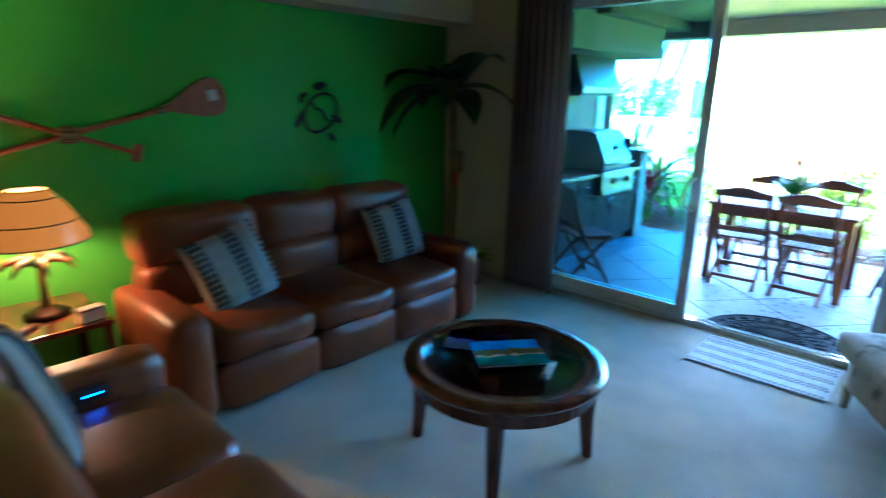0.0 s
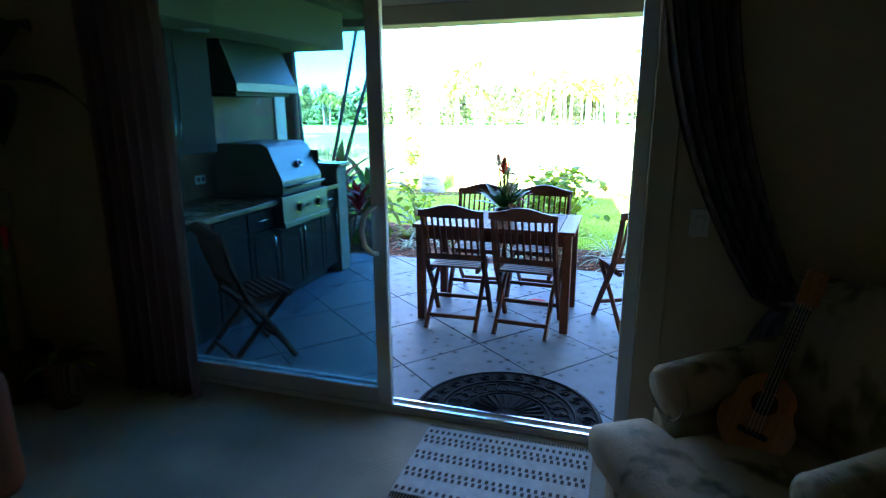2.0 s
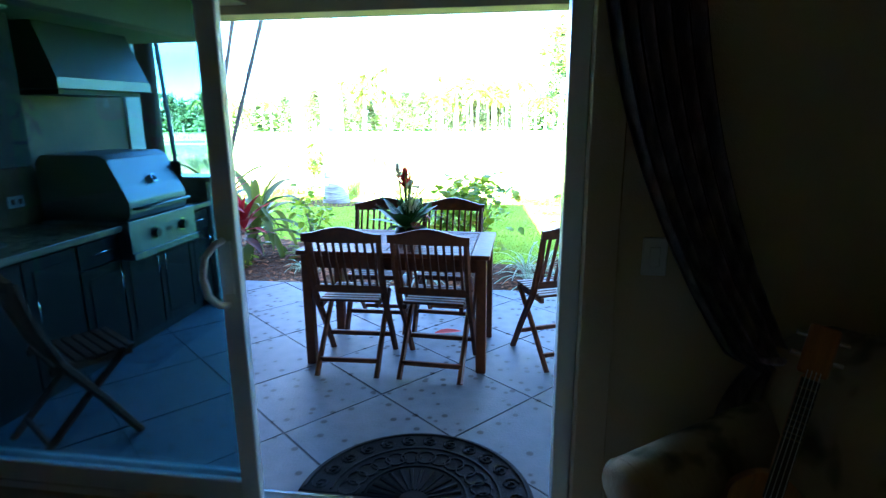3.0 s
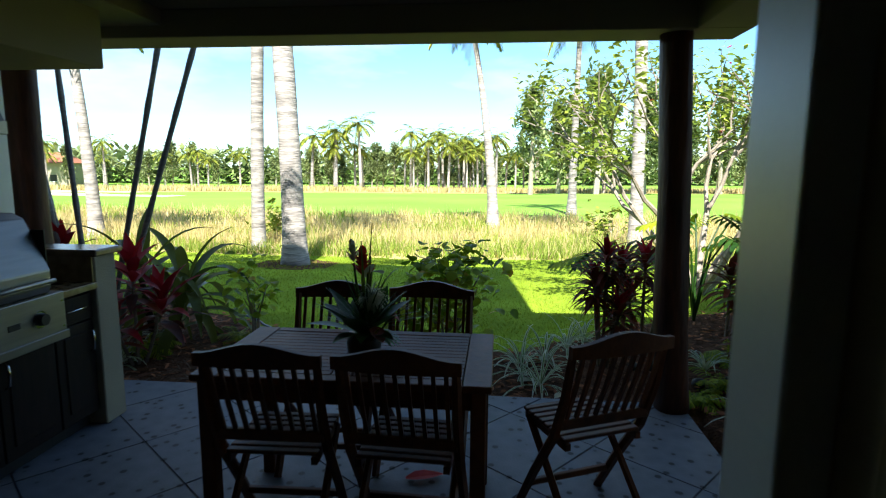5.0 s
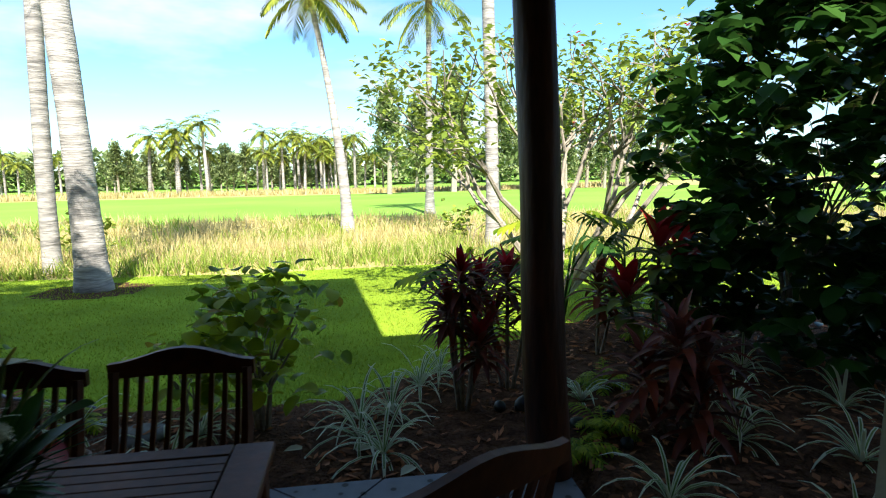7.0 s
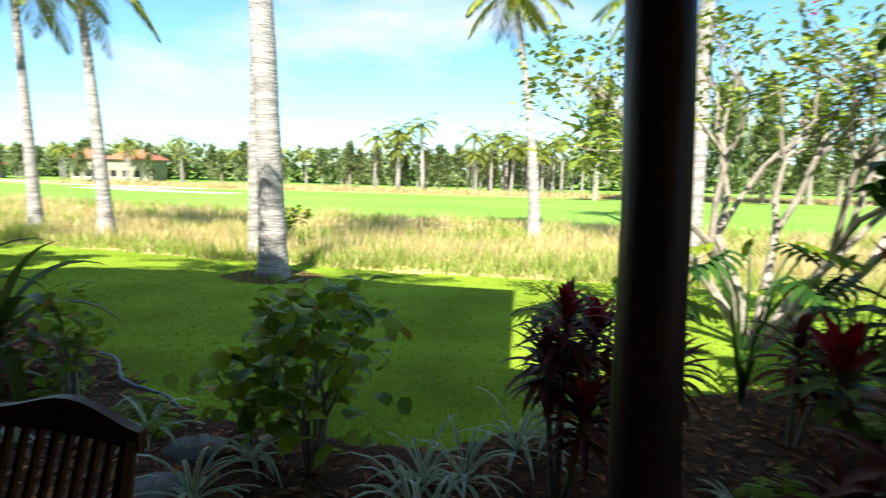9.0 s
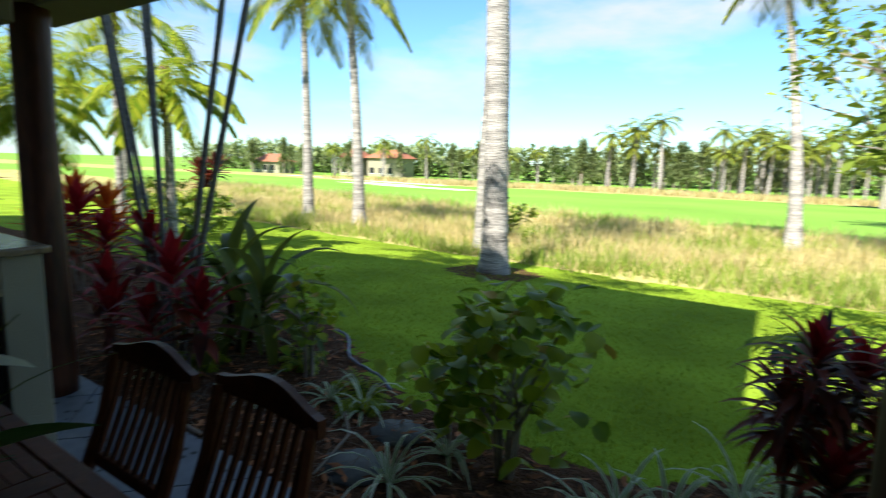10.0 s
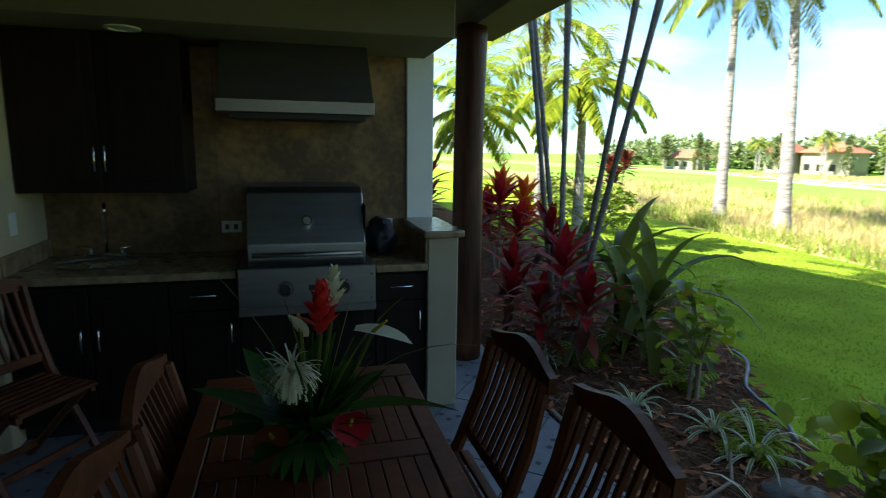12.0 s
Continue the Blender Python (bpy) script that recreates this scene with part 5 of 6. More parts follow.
def ironwood(k):
    t = thing("ironwood_tree", pose(6 + 5 * k, 98, 0), "tall feathery grey-green ironwood tree beyond the fairway", "tree", "trees beyond the fairway")
    part("trunk", T([(0, 0, -.3), (.2, 0, 4), (0, .1, 8.5)], [.28, .2, .06], 7), M_LIMB, t)
    s = Soup()
    for c in range(46):
        u = rnd.random() ** .8
        z = 2.0 + 8.2 * u
        rad = (2.3 if k != 1 else 1.7) * (1 - .72 * u) * rnd.uniform(.25, 1.0)
        a = rnd.uniform(0, 6.28)
        cx, cy = rad * math.cos(a), rad * math.sin(a)
        tw = rnd.uniform(.5, 1.1)
        for q in range(40):
            p = Vector((cx + rnd.gauss(0, .42) * tw, cy + rnd.gauss(0, .42) * tw, z + rnd.gauss(0, .5) * tw))
            s.leaf(p, dirv(rnd.uniform(0, 6.28), rnd.uniform(-.4, 1.3)), rnd.uniform(.4, .9), .30, .2, 1, "leaf", 0)
    s.part("crown", L_IRON, t)
    for c in range(5):
        a = rnd.uniform(0, 6.28)
        z = rnd.uniform(2.5, 6)
        part("limb", T([(0.1, 0, z), (1.2 * math.cos(a), 1.2 * math.sin(a), z + 1.0)], [.08, .03], 5), M_LIMB, t)
    return t


iron = [ironwood(k) for k in range(3)]
for i in range(64):
    if i < 18:
        x = 4 + i * 2.3 + rnd.uniform(-.8, .8)
        y, sc = far_y(x) - 22 + rnd.uniform(-14, 10), rnd.uniform(.7, 1.35)
    elif i < 42:
        x = -40 + (i - 18) * 1.75 + rnd.uniform(-.8, .8)
        y, sc = far_y(x) + rnd.uniform(8, 18), rnd.uniform(.5, .85)
    else:
        x = -120 + (i - 42) * 3.6
        y, sc = far_y(x) + rnd.uniform(14, 30), rnd.uniform(.5, .8)
    copy_thing(iron[i % 3], pose(x, y, height(x, y), 0, 0, rnd.uniform(0, 360)) @ Matrix.Diagonal((sc * rnd.uniform(.9, 1.3), sc, sc, 1)))
g = Soup()
for k in range(14000):
    x = rnd.uniform(-170, 90)
    y = 128 + .15 * x + rnd.uniform(0, 14)
    top = 4.6 + 2.2 * noise.noise((x * .06, 0, 0)) + 1.6 * noise.noise((x * .25, 0, 3))
    g.leaf((x, y, height(x, y) + rnd.random() * (max(.8, top) + 2.2)), dirv(rnd.uniform(0, 6.28), rnd.uniform(-.3, 1.2)), rnd.uniform(1.2, 2.4), 1.2, .2, 1, "leaf", 0)
tagged(g.part("far_woods", L_IRON), "dense band of far trees on the horizon", "woods", "", "stuff")


def far_house(x, y, w, dpt, h, label):
    t = thing("far_house", pose(x, y, height(x, y) - .2, 0, 0, 12), label, "house", "houses beyond the fairway")
    part("wall", B(-w / 2, w / 2, 0, dpt, 0, h), M_STUCCO, t)
    bm = bmesh.new()
    v = [bm.verts.new(p) for p in ((-w / 2 - .6, -.6, h), (w / 2 + .6, -.6, h), (w / 2 + .6, dpt + .6, h), (-w / 2 - .6, dpt + .6, h), (-w / 4, dpt / 2, h + 2.0), (w / 4, dpt / 2, h + 2.0))]
    for q in ((0, 1, 5, 4), (1, 2, 5), (2, 3, 4, 5), (3, 0, 4), (3, 2, 1, 0)):
        bm.faces.new([v[i] for i in q])
    part("roof", bm, M_ROOF, t, "low terracotta hipped roof")
    for fl in range(int(h // 2.7)):
        for i in range(int(w // 2.4)):
            xx = -w / 2 + 1.2 + i * 2.4
            wd = part("window", B(xx - .6, xx + .6, -.04, 0, .9 + fl * 2.7, 2.2 + fl * 2.7), M_BLACK, t)
            part("frame", B(xx - .7, xx + .7, -.06, -.04, .82 + fl * 2.7, .9 + fl * 2.7), M_WHITE, wd)


far_house(-86, 104, 9, 6, 4.4, "cream two-storey house with a terracotta roof")
far_house(-94, 101, 5.5, 5, 4.4, "cream two-storey house with a terracotta roof")
far_house(-118, 96, 8, 6, 3.0, "pale low house beyond the fairway")

# ---- near plants ----


def cordyline(x, y, heads, leafmats, label, L=.30, w=.06, n=26, name="cordyline", group="cordylines", droop=.7, stemr=.012, split=0.0):
    z0 = height(x, y) - .02
    t = thing(name, pose(x, y, z0), label, "plant", group)
    for hx, hy, hz in heads:
        part("stem", T([(hx * .25, hy * .25, 0), (hx * .7, hy * .7, hz * .5), (hx, hy, hz)], [stemr * 1.3, stemr * 1.1, stemr], 6), M_STEMR, t)
        s = Soup()
        for k in range(n):
            u = k / n
            el = 1.35 - 1.5 * u + rnd.uniform(-.12, .12)
            ln = L * rnd.uniform(.75, 1.1) * (.75 + .5 * math.sin(u * math.pi))
            mi = 0 if not split or u < split else 1
            s.leaf((hx, hy, hz + .02 - u * L * .75), dirv(k * 2.4 + rnd.uniform(-.3, .3), el), ln, w * rnd.uniform(.85, 1.15), droop * rnd.uniform(.6, 1.4), 5, "leaf", .3, mi=min(mi, len(leafmats) - 1))
        s.part("leaf_rosette", leafmats, t, "", True)
    return t


cordyline(-3.08, 7.62, [(0, 0, .80), (.15, .12, .55), (-.12, -.1, .45)], [L_RED, L_MAROON], "bright red ti plant with broad leaves", .36, .09, 22, droop=.5, split=.6)
cordyline(-3.75, 7.50, [(0, 0, .45), (-.25, .1, .62)], [L_RED, L_MAROON], "red ti plant beside the patio post", .32, .085, 20, droop=.5, split=.6)
cordyline(-3.9, 7.9, [(0, 0, .9), (-.3, .2, .6)], [L_RED, L_MAROON], "red ti plant behind the cane palms", .36, .09, 22, droop=.5, split=.5)
cordyline(-6.2, 8.3, [(0, 0, 1.0), (.4, .1, .7), (-.4, 0, .75)], [L_RED, L_MAROON], "tall red ti plants in the side bed", .42, .10, 22, droop=.5, split=.6)
cordyline(-7.6, 8.85, [(0, 0, 1.05), (.4, .2, .95), (-.35, .1, .9), (.1, -.3, .75), (.3, .3, .6), (-.3, -.2, .55)], [L_ORANGE, L_RED], "orange and red ti shrub in the side bed", .45, .12, 24, droop=.4, split=.8)
cordyline(-8.0, 7.75, [(0, 0, 1.15), (.35, -.2, .95), (-.3, .1, .85)], [L_RED, L_GREENSTRAP], "red-topped ti plant in the side bed", .42, .11, 24, droop=.4, split=.6)
cordyline(-14.5, 15.0, [(0, 0, 1.2), (.3, .2, 1.6), (-.3, .1, .8), (.2, -.2, .5), (-.2, 0, 1.5)], [L_MAROON], "rounded dark red shrub by the fairway", .5, .16, 30, droop=.3)
cordyline(-5.0, 8.8, [(0, 0, .5), (.2, 0, .35)], [L_GREENSTRAP], "bright green strap-leaved plant in the side bed", .6, .09, 20, droop=.6)


def dracaena(x, y):
    t = thing("dracaena", pose(x, y, height(x, y) - .02), "large dark green dracaena with broad arching leaves", "plant")
    for hx, hy, hz, n, turn in ((.24, .10, .46, 20, .4), (-.16, .05, .56, 17, 1.7), (.30, -.12, .30, 8, 3.0)):
        part("stem", T([(hx * .3, hy * .3, 0), (hx * .7, hy * .7, hz * .6), (hx, hy, hz)], [.036, .031, .026], 8), M_LOG, t)
        s = Soup()
        for k in range(n):
            u = k / n
            s.leaf((hx, hy, hz - .16 * u), dirv(turn + k * 2.4 + rnd.uniform(-.25, .25), 1.30 - 1.0 * u), rnd.uniform(.72, 1.0), rnd.uniform(.09, .125), .95 + 1.5 * u + rnd.uniform(0, .2), 9, "leaf", .35)
        s.part("leaf_rosette", L_GREENSTRAP, t, "", True)


dracaena(-3.32, 8.28)
cordyline(.68, 7.97, [(0, 0, .92), (.14, .12, .84), (-.02, .22, .62), (.10, -.06, .50), (-.08, .05, .72)], [L_RED, L_MAROON], "dark maroon cordyline with red-tipped dense narrow leaves", .24, .042, 52, droop=.8, split=.2)
cordyline(1.05, 8.25, [(0, 0, .85), (.16, .05, .66), (-.1, .1, .55)], [L_RED, L_MAROON], "dark maroon cordyline with red-tipped dense narrow leaves", .25, .045, 46, droop=.8, split=.2)
cordyline(1.86, 7.45, [(0, 0, .62), (.18, .05, .50), (-.15, .1, .42), (.05, -.12, .30)], [L_MAROON], "dark maroon cordyline in shade", .34, .06, 34, droop=.9)
cordyline(2.35, 8.6, [(0, 0, 1.0), (.25, .1, .8), (-.25, 0, .62)], [L_RED, L_GREENSTRAP], "red-crowned ti plant under the dark shrub", .36, .10, 24, droop=.6, split=.35)
cordyline(2.0, 8.9, [(0, 0, .65), (.2, .15, .5)], [L_MAROON], "dark maroon cordyline in shade", .32, .06, 32, droop=.8)


def cane_palm():
    t = thing("cane_palm", pose(-3.72, 7.95, height(-3.72, 7.95)), "clump of slender grey cane palm stems", "palm")
    tips = [((.02, .02), (-.52, -.10), 2.55), ((-.10, .0), (-.28, -.25), 2.55), ((.06, -.05), (-.12, .0), 2.6), ((.10, .02), (.72, .05), 2.50), ((.18, -.03), (1.02, .02), 2.45), ((-.14, .08), (-.75, .3), 2.6)]
    for k, (b, e, h) in enumerate(tips):
        f = 2.5
        pts = [(b[0] + (e[0] - b[0]) * u * f, b[1] + (e[1] - b[1]) * u * f, h * u * f - .05) for u in [i / 44 for i in range(45)]]
        part("stem", T(pts, [.023 - .005 * i / 44 + (.004 if i % 3 == 0 else 0) for i in range(45)], 8), M_CANE, t)
        s = Soup()
        for q in range(7):
            frond(s, pts[-1], q * 2.4, 1.1 - .15 * q, 1.3, 16, .05, 1.0)
        s.part("crown", L_FROND, t)


cane_palm()


def shrub(x, y, label, spread, top, stems, leaf, mats, name="hibiscus_shrub", clusters=26, per=9, low=.25, flat=.8, odd=.04):
    z0 = height(x, y) - .02
    t = thing(name, pose(x, y, z0), label, "shrub", "garden shrubs")
    s = Soup()
    for k in range(stems):
        a = 2 * math.pi * k / stems + rnd.uniform(-.3, .3)
        e = Vector((spread * .55 * math.cos(a), spread * .55 * flat * math.sin(a), top * rnd.uniform(.55, .85)))
        mid = Vector((e.x * .25, e.y * .25, e.z * .5))
        part("branch", T([(0.03 * math.cos(a), .03 * math.sin(a), 0), mid, e], [.016, .011, .005], 6), M_LIMB, t)
        for q in range(2):
            a2 = rnd.uniform(0, 6.28)
            e2 = mid + Vector((spread * .4 * math.cos(a2), spread * .4 * math.sin(a2), top * .22))
            part("twig", T([mid, (mid + e2) / 2 + Vector((0, 0, .02)), e2], [.007, .005, .003], 5), M_LIMB, t)
    for c in range(clusters):
        a, u = rnd.uniform(0, 6.28), rnd.random()
        z = low + (top - low) * u
        rr = spread * math.sqrt(max(.05, 1 - ((u - .45) / .62) ** 2)) * rnd.uniform(.35, 1.0)
        cp = Vector((rr * math.cos(a), rr * flat * math.sin(a), z))
        s.leaf(cp - Vector((0, 0, .10)) - Vector((cp.x, cp.y, 0)) * .25, Vector((cp.x * .25, cp.y * .25, .10)), .16, .006, 0, 2, "strap", 0, mi=0)
        for q in range(per):
            p = cp + Vector((rnd.gauss(0, .07), rnd.gauss(0, .07), rnd.gauss(0, .055)))
            s.leaf(p, dirv(rnd.uniform(0, 6.28), rnd.uniform(-.6, .5)), leaf * rnd.uniform(.6, 1.15), leaf * .82, .5, 4, "heart", rnd.uniform(.1, .35), mi=1 if rnd.random() < odd else 0, twist=rnd.uniform(-.5, .5))
    s.part("leaves", mats, t, "", True)
    return t


shrub(-.56, 7.93, "leafy green hibiscus shrub with a few yellow leaves", .50, 1.0, 7, .115, [L_HIB, L_YEL], clusters=56, per=6, low=.30, odd=.05)
shrub(-1.02, 8.05, "leafy low hibiscus branch with a few yellow leaves", .30, .60, 3, .10, [L_HIB, L_YEL], clusters=9, per=6, low=.36, odd=.1)
shrub(-2.35, 8.22, "small green hibiscus seedling", .22, .78, 3, .095, [L_HIB, L_YEL], clusters=14, per=6, low=.32, odd=.02)
shrub(3.55, 8.55, "dense dark green shrub with large glossy leaves", 1.3, 3.0, 9, .17, [L_DARK, L_HIB], "dark_shrub", 320, 13, .25, .9, .0)
shrub(5.0, 7.4, "spreading tree branches overhanging the garden bed", 2.6, 5.6, 8, .16, [L_DARK], "overhanging_tree", 46, 12, 3.4, .9)
shrub(-14.0, 13.2, "clipped yellow-green hedge along the side bed", 1.8, 1.1, 5, .16, [L_TREE], "hedge_shrub", 70, 10, .2, .6)
shrub(-11.2, 12.6, "clipped yellow-green hedge along the side bed", 1.6, 1.0, 5, .16, [L_TREE], "hedge_shrub", 60, 10, .2, .6)
shrub(-5.9, 17.8, "small leafy bush in the rough grass", .8, 1.15, 4, .15, [L_TREE], "rough_bush", 24, 8, .3, .8)
shrub(3.0, 19.5, "small leafy bush in the rough grass", 1.0, 1.0, 4, .15, [L_TREE], "rough_bush", 26, 8, .3, .8)


def spider(x, y, r=.30, n=20):
    t = thing("spider_plant", pose(x, y, height(x, y) - .01), "white and green striped spider plant in the mulch", "plant", "spider plants")
    s = Soup()
    for k in range(n):
        az, el, ln = k * 2.4 + rnd.uniform(-.3, .3), rnd.uniform(.5, 1.35), r * rnd.uniform(.8, 1.4)
        dr = rnd.uniform(1.0, 1.7)
        s.leaf((0, 0, 0), dirv(az, el), ln, .026, dr, 6, "strap", .35, mi=0)
        s.leaf((0, 0, .002), dirv(az, el), ln * .99, .011, dr, 6, "strap", .35, mi=1)
    s.part("leaves", [L_SPIDERW, L_SPIDER], t, "", True)


for x, y, r in ((-1.95, 8.05, .30), (-1.68, 8.08, .32), (-.98, 7.52, .36), (-.93, 7.95, .34), (.02, 7.72, .40), (.22, 8.0, .30), (.45, 8.42, .34), (.62, 8.62, .30), (.15, 7.46, .32), (.02, 7.95, .32), (1.46, 6.82, .34), (2.15, 7.3, .36), (2.65, 7.0, .36), (2.45, 7.75, .34), (3.1, 7.6, .36), (1.95, 6.3, .34), (1.5, 8.0, .26), (2.9, 8.3, .34), (-3.2, 7.55, .25), (-2.3, 7.75, .22), (-3.35, 8.3, .22), (3.4, 6.6, .36)):
    spider(x, y, r)


def fern(x, y):
    t = thing("fern", pose(x, y, height(x, y)), "small bright green fern in the mulch", "fern", "ferns")
    s = Soup()
    for k in range(14):
        frond(s, (0, 0, .01), k * 2.4, rnd.uniform(.4, 1.2), rnd.uniform(.2, .32), 12, .018, 1.2)
    s.part("fronds", L_HIB, t)


for x, y in ((-3.15, 7.85), (-2.55, 8.3), (1.45, 7.55), (1.75, 8.2), (-1.75, 8.15), (2.6, 9.2), (1.2, 7.35)):
    fern(x, y)


def monstera(x, y, n, top, label):
    t = thing("monstera", pose(x, y, height(x, y)), label, "plant", "monsteras")
    for k in range(n):
        az, h = k * 2.4 + .5, top * rnd.uniform(.65, 1.0)
        e = Vector((.32 * math.cos(az), .32 * math.sin(az), h))
        part("stalk", T([(0, 0, 0), (e.x * .4, e.y * .4, h * .7), e], [.014, .011, .007], 6), L_DARK, t)
        s = Soup()
        d = dirv(az, -.35)
        sd = d.cross(Vector((0, 0, 1))).normalized()
        for sg in (-1, 1):
            for q in range(7):
                p = e + d * (.055 * q) - d * .06
                ln = .24 * math.sin(math.pi * (.25 + .68 * q / 7))
                s.leaf(p, sd * sg + d * (.15 + .09 * q) + Vector((0, 0, .1)), ln, .062, .5, 4, "strap", .05)
        s.leaf(e - d * .08, d, .46, .07, .25, 4, "leaf", .1)
        s.part("leaf_blade", L_HIB if k % 2 else L_DARK, t, "", True)


monstera(.95, 9.0, 6, 1.0, "large split-leaf monstera behind the cordyline")
monstera(1.9, 9.5, 7, 1.15, "large split-leaf monstera by the flowering tree")
monstera(2.7, 9.8, 6, 1.1, "large split-leaf monstera by the flowering tree")


def flowering_tree(x, y):
    t = thing("flowering_tree", pose(x, y, height(x, y)), "open multi-stemmed tree with pale bark and red blossoms", "tree")
    leaves, flowers = Soup(), Soup()
    tips = []

    def grow(p, d, L, r, depth):
        q = p + d * L
        mid = (p + q) / 2 + Vector((rnd.gauss(0, .05), rnd.gauss(0, .05), rnd.gauss(0, .03))) * L
        part("limb" if depth < 2 else "branch", T([p, mid, q], [r, r * .85, r * .7], 6 if depth < 2 else 5), M_LIMB, t)
        if depth == 4:
            tips.append((q, d))
            return
        for k in range(3 if depth == 1 else 2):
            dd = (d + Vector((rnd.gauss(0, .48), rnd.gauss(0, .42), rnd.gauss(.16, .28)))).normalized()
            grow(q, dd, L * rnd.uniform(.62, .85), r * .62, depth + 1)
        if depth >= 2:
            tips.append((q, d))
    for az, el in ((2.9, .98), (2.2, 1.15), (.2, .95), (1.0, 1.3), (5.6, 1.1), (-.3, .85), (3.6, 1.1)):
        grow(Vector((.06 * math.cos(az), .06 * math.sin(az), 0)), dirv(az, el), 1.15, .055, 0)
    for q, d in tips:
        if rnd.random() < .25:
            continue
        for k in range(18):
            p = q + Vector((rnd.gauss(0, .14), rnd.gauss(0, .12), rnd.gauss(0, .12)))
            leaves.leaf(p, dirv(rnd.uniform(0, 6.28), rnd.uniform(-.5, .7)), rnd.uniform(.08, .13), .06, .3, 2, "leaf", .2, twist=rnd.uniform(-.8, .8))
        if rnd.random() < .10:
            for k in range(6):
                flowers.leaf(q + Vector((0, 0, .05)), dirv(k * 1.05, rnd.uniform(0, .8)), .045, .035, .2, 1, "leaf", 0)
    leaves.part("foliage", L_TREE, t)
    flowers.part("blossoms", L_FLOWER, t)


flowering_tree(2.5, 11.3)

# stepping stones, hose, loose things in the bed
for x, y, r in ((-1.30, 7.98, .18), (-1.22, 7.52, .20)):
    bm = bmesh.new()
    z = height(x, y)
    lo = [bm.verts.new((x + r * (1 + .08 * noise.noise((k * .5, x, y))) * math.cos(2 * math.pi * k / 22), y + r * .9 * math.sin(2 * math.pi * k / 22), z - .03)) for k in range(22)]
    hi = [bm.verts.new(v.co * 1.0 + Vector(((x - v.co.x) * .05, (y - v.co.y) * .05, .045))) for v in lo]
    bm.faces.new(lo[::-1]), bm.faces.new(hi)
    for k in range(22):
        bm.faces.new((lo[k], lo[(k + 1) % 22], hi[(k + 1) % 22], hi[k]))
    tagged(part("stepping_stone", bm, M_ROCK, None, "", True), "round grey stepping stone in the mulch", "stone", "stepping stones")
pts = []
for k in range(40):
    x = -3.0 + 1.3 * k / 39
    y = bed_edge(x) - .04 + .05 * math.sin(k * .25)
    pts.append((x, y, height(x, y - .1) + .03))
tagged(part("garden_hose", T(pts, .011, 8), M_HOSE, None, "", True), "blue-grey hose along the lawn edge", "hose")
tagged(part("fallen_stick", T([(-1.72, 7.95, height(-1.7, 7.9) + .03), (-1.45, 7.72, height(-1.5, 7.7) + .03), (-1.28, 7.30, height(-1.3, 7.3) + .03)], [.010, .010, .006], 6), M_STEMR, None), "thin bare stick lying on the mulch", "stick")
tagged(part("fallen_frond_base", B(-2.35, -2.12, 7.20, 7.235, height(-2.2, 7.2), height(-2.2, 7.2) + .03, .008, m=None), M_STEMR, None), "dry brown frond base on the mulch", "dead frond")
for k in range(7):
    x, y = rnd.uniform(.9, 1.6), rnd.uniform(7.3, 8.0)
    bm = bmesh.new()
    bmesh.ops.create_icosphere(bm, subdivisions=2, radius=rnd.uniform(.03, .07), matrix=Matrix.Translation((x, y, height(x, y) + .02)))
    for v in bm.verts:
        v.co += Vector((noise.noise(v.co * 12), noise.noise(v.co * 13), noise.noise(v.co * 14))) * .015
    tagged(part("lava_rock", bm, M_BLACK, None, "", True), "small dark lava rock in the mulch", "rock", "lava rocks")
for x, y in ((.30, 7.26), (-.30, 7.6), (.0, 7.5), (-.55, 7.55)):
    s = Soup()
    s.leaf((x, y, height(x, y) + .03), dirv(rnd.uniform(0, 6), .1), .10, .07, .2, 3, "heart", .3)
    tagged(s.part("fallen_leaf", L_CREAM), "pale dry leaf fallen on the mulch", "leaf", "fallen leaves")

# ---- flowers on the table ----
fv = thing("flower_arrangement", pose(-.75, 5.76, FZ + .75) @ Matrix.Diagonal((1.14, 1.14, 1.02, 1)), "tropical flower arrangement with red ginger in a dark vase", "flowers")
part("vase", lathe(bmesh.new(), [(.050, 0), (.062, .015), (.066, .06), (.060, .095), (.052, .10)], 24), M_POT, fv, "", True)


def stalk(p):
    part("stalk", T([(p[0] * .15, p[1] * .15, .08), (p[0] * .6, p[1] * .6, p[2] * .6), p], .005, 6), L_GREENSTRAP, fv)


def bloom(p0, p1, mt, n, L, w, name):
    stalk(p0)
    p0, p1 = Vector(p0), Vector(p1)
    s = Soup()
    for k in range(n):
        u = k / n
        s.leaf(p0.lerp(p1, u), dirv(k * 2.4, .45 + .85 * u), L * (1.1 - .45 * u), w, -.3, 4, "leaf", .5)
    s.part(name, mt, fv, "", True)


def spathe(c, facing, L, w, mt, name, label=""):
    """A heart-shaped bloom with its spike."""
    stalk(c)
    s = Soup()
    d = Vector(facing)
    s.leaf(Vector(c) - d * L * .35, d, L, w, .25, 6, "heart", .3)
    f = s.part(name, mt, fv, label, True)
    part("spike", T([c, Vector(c) + d * L * .25 + Vector((0, 0, .03))], [.005, .003], 6), L_YEL, f)


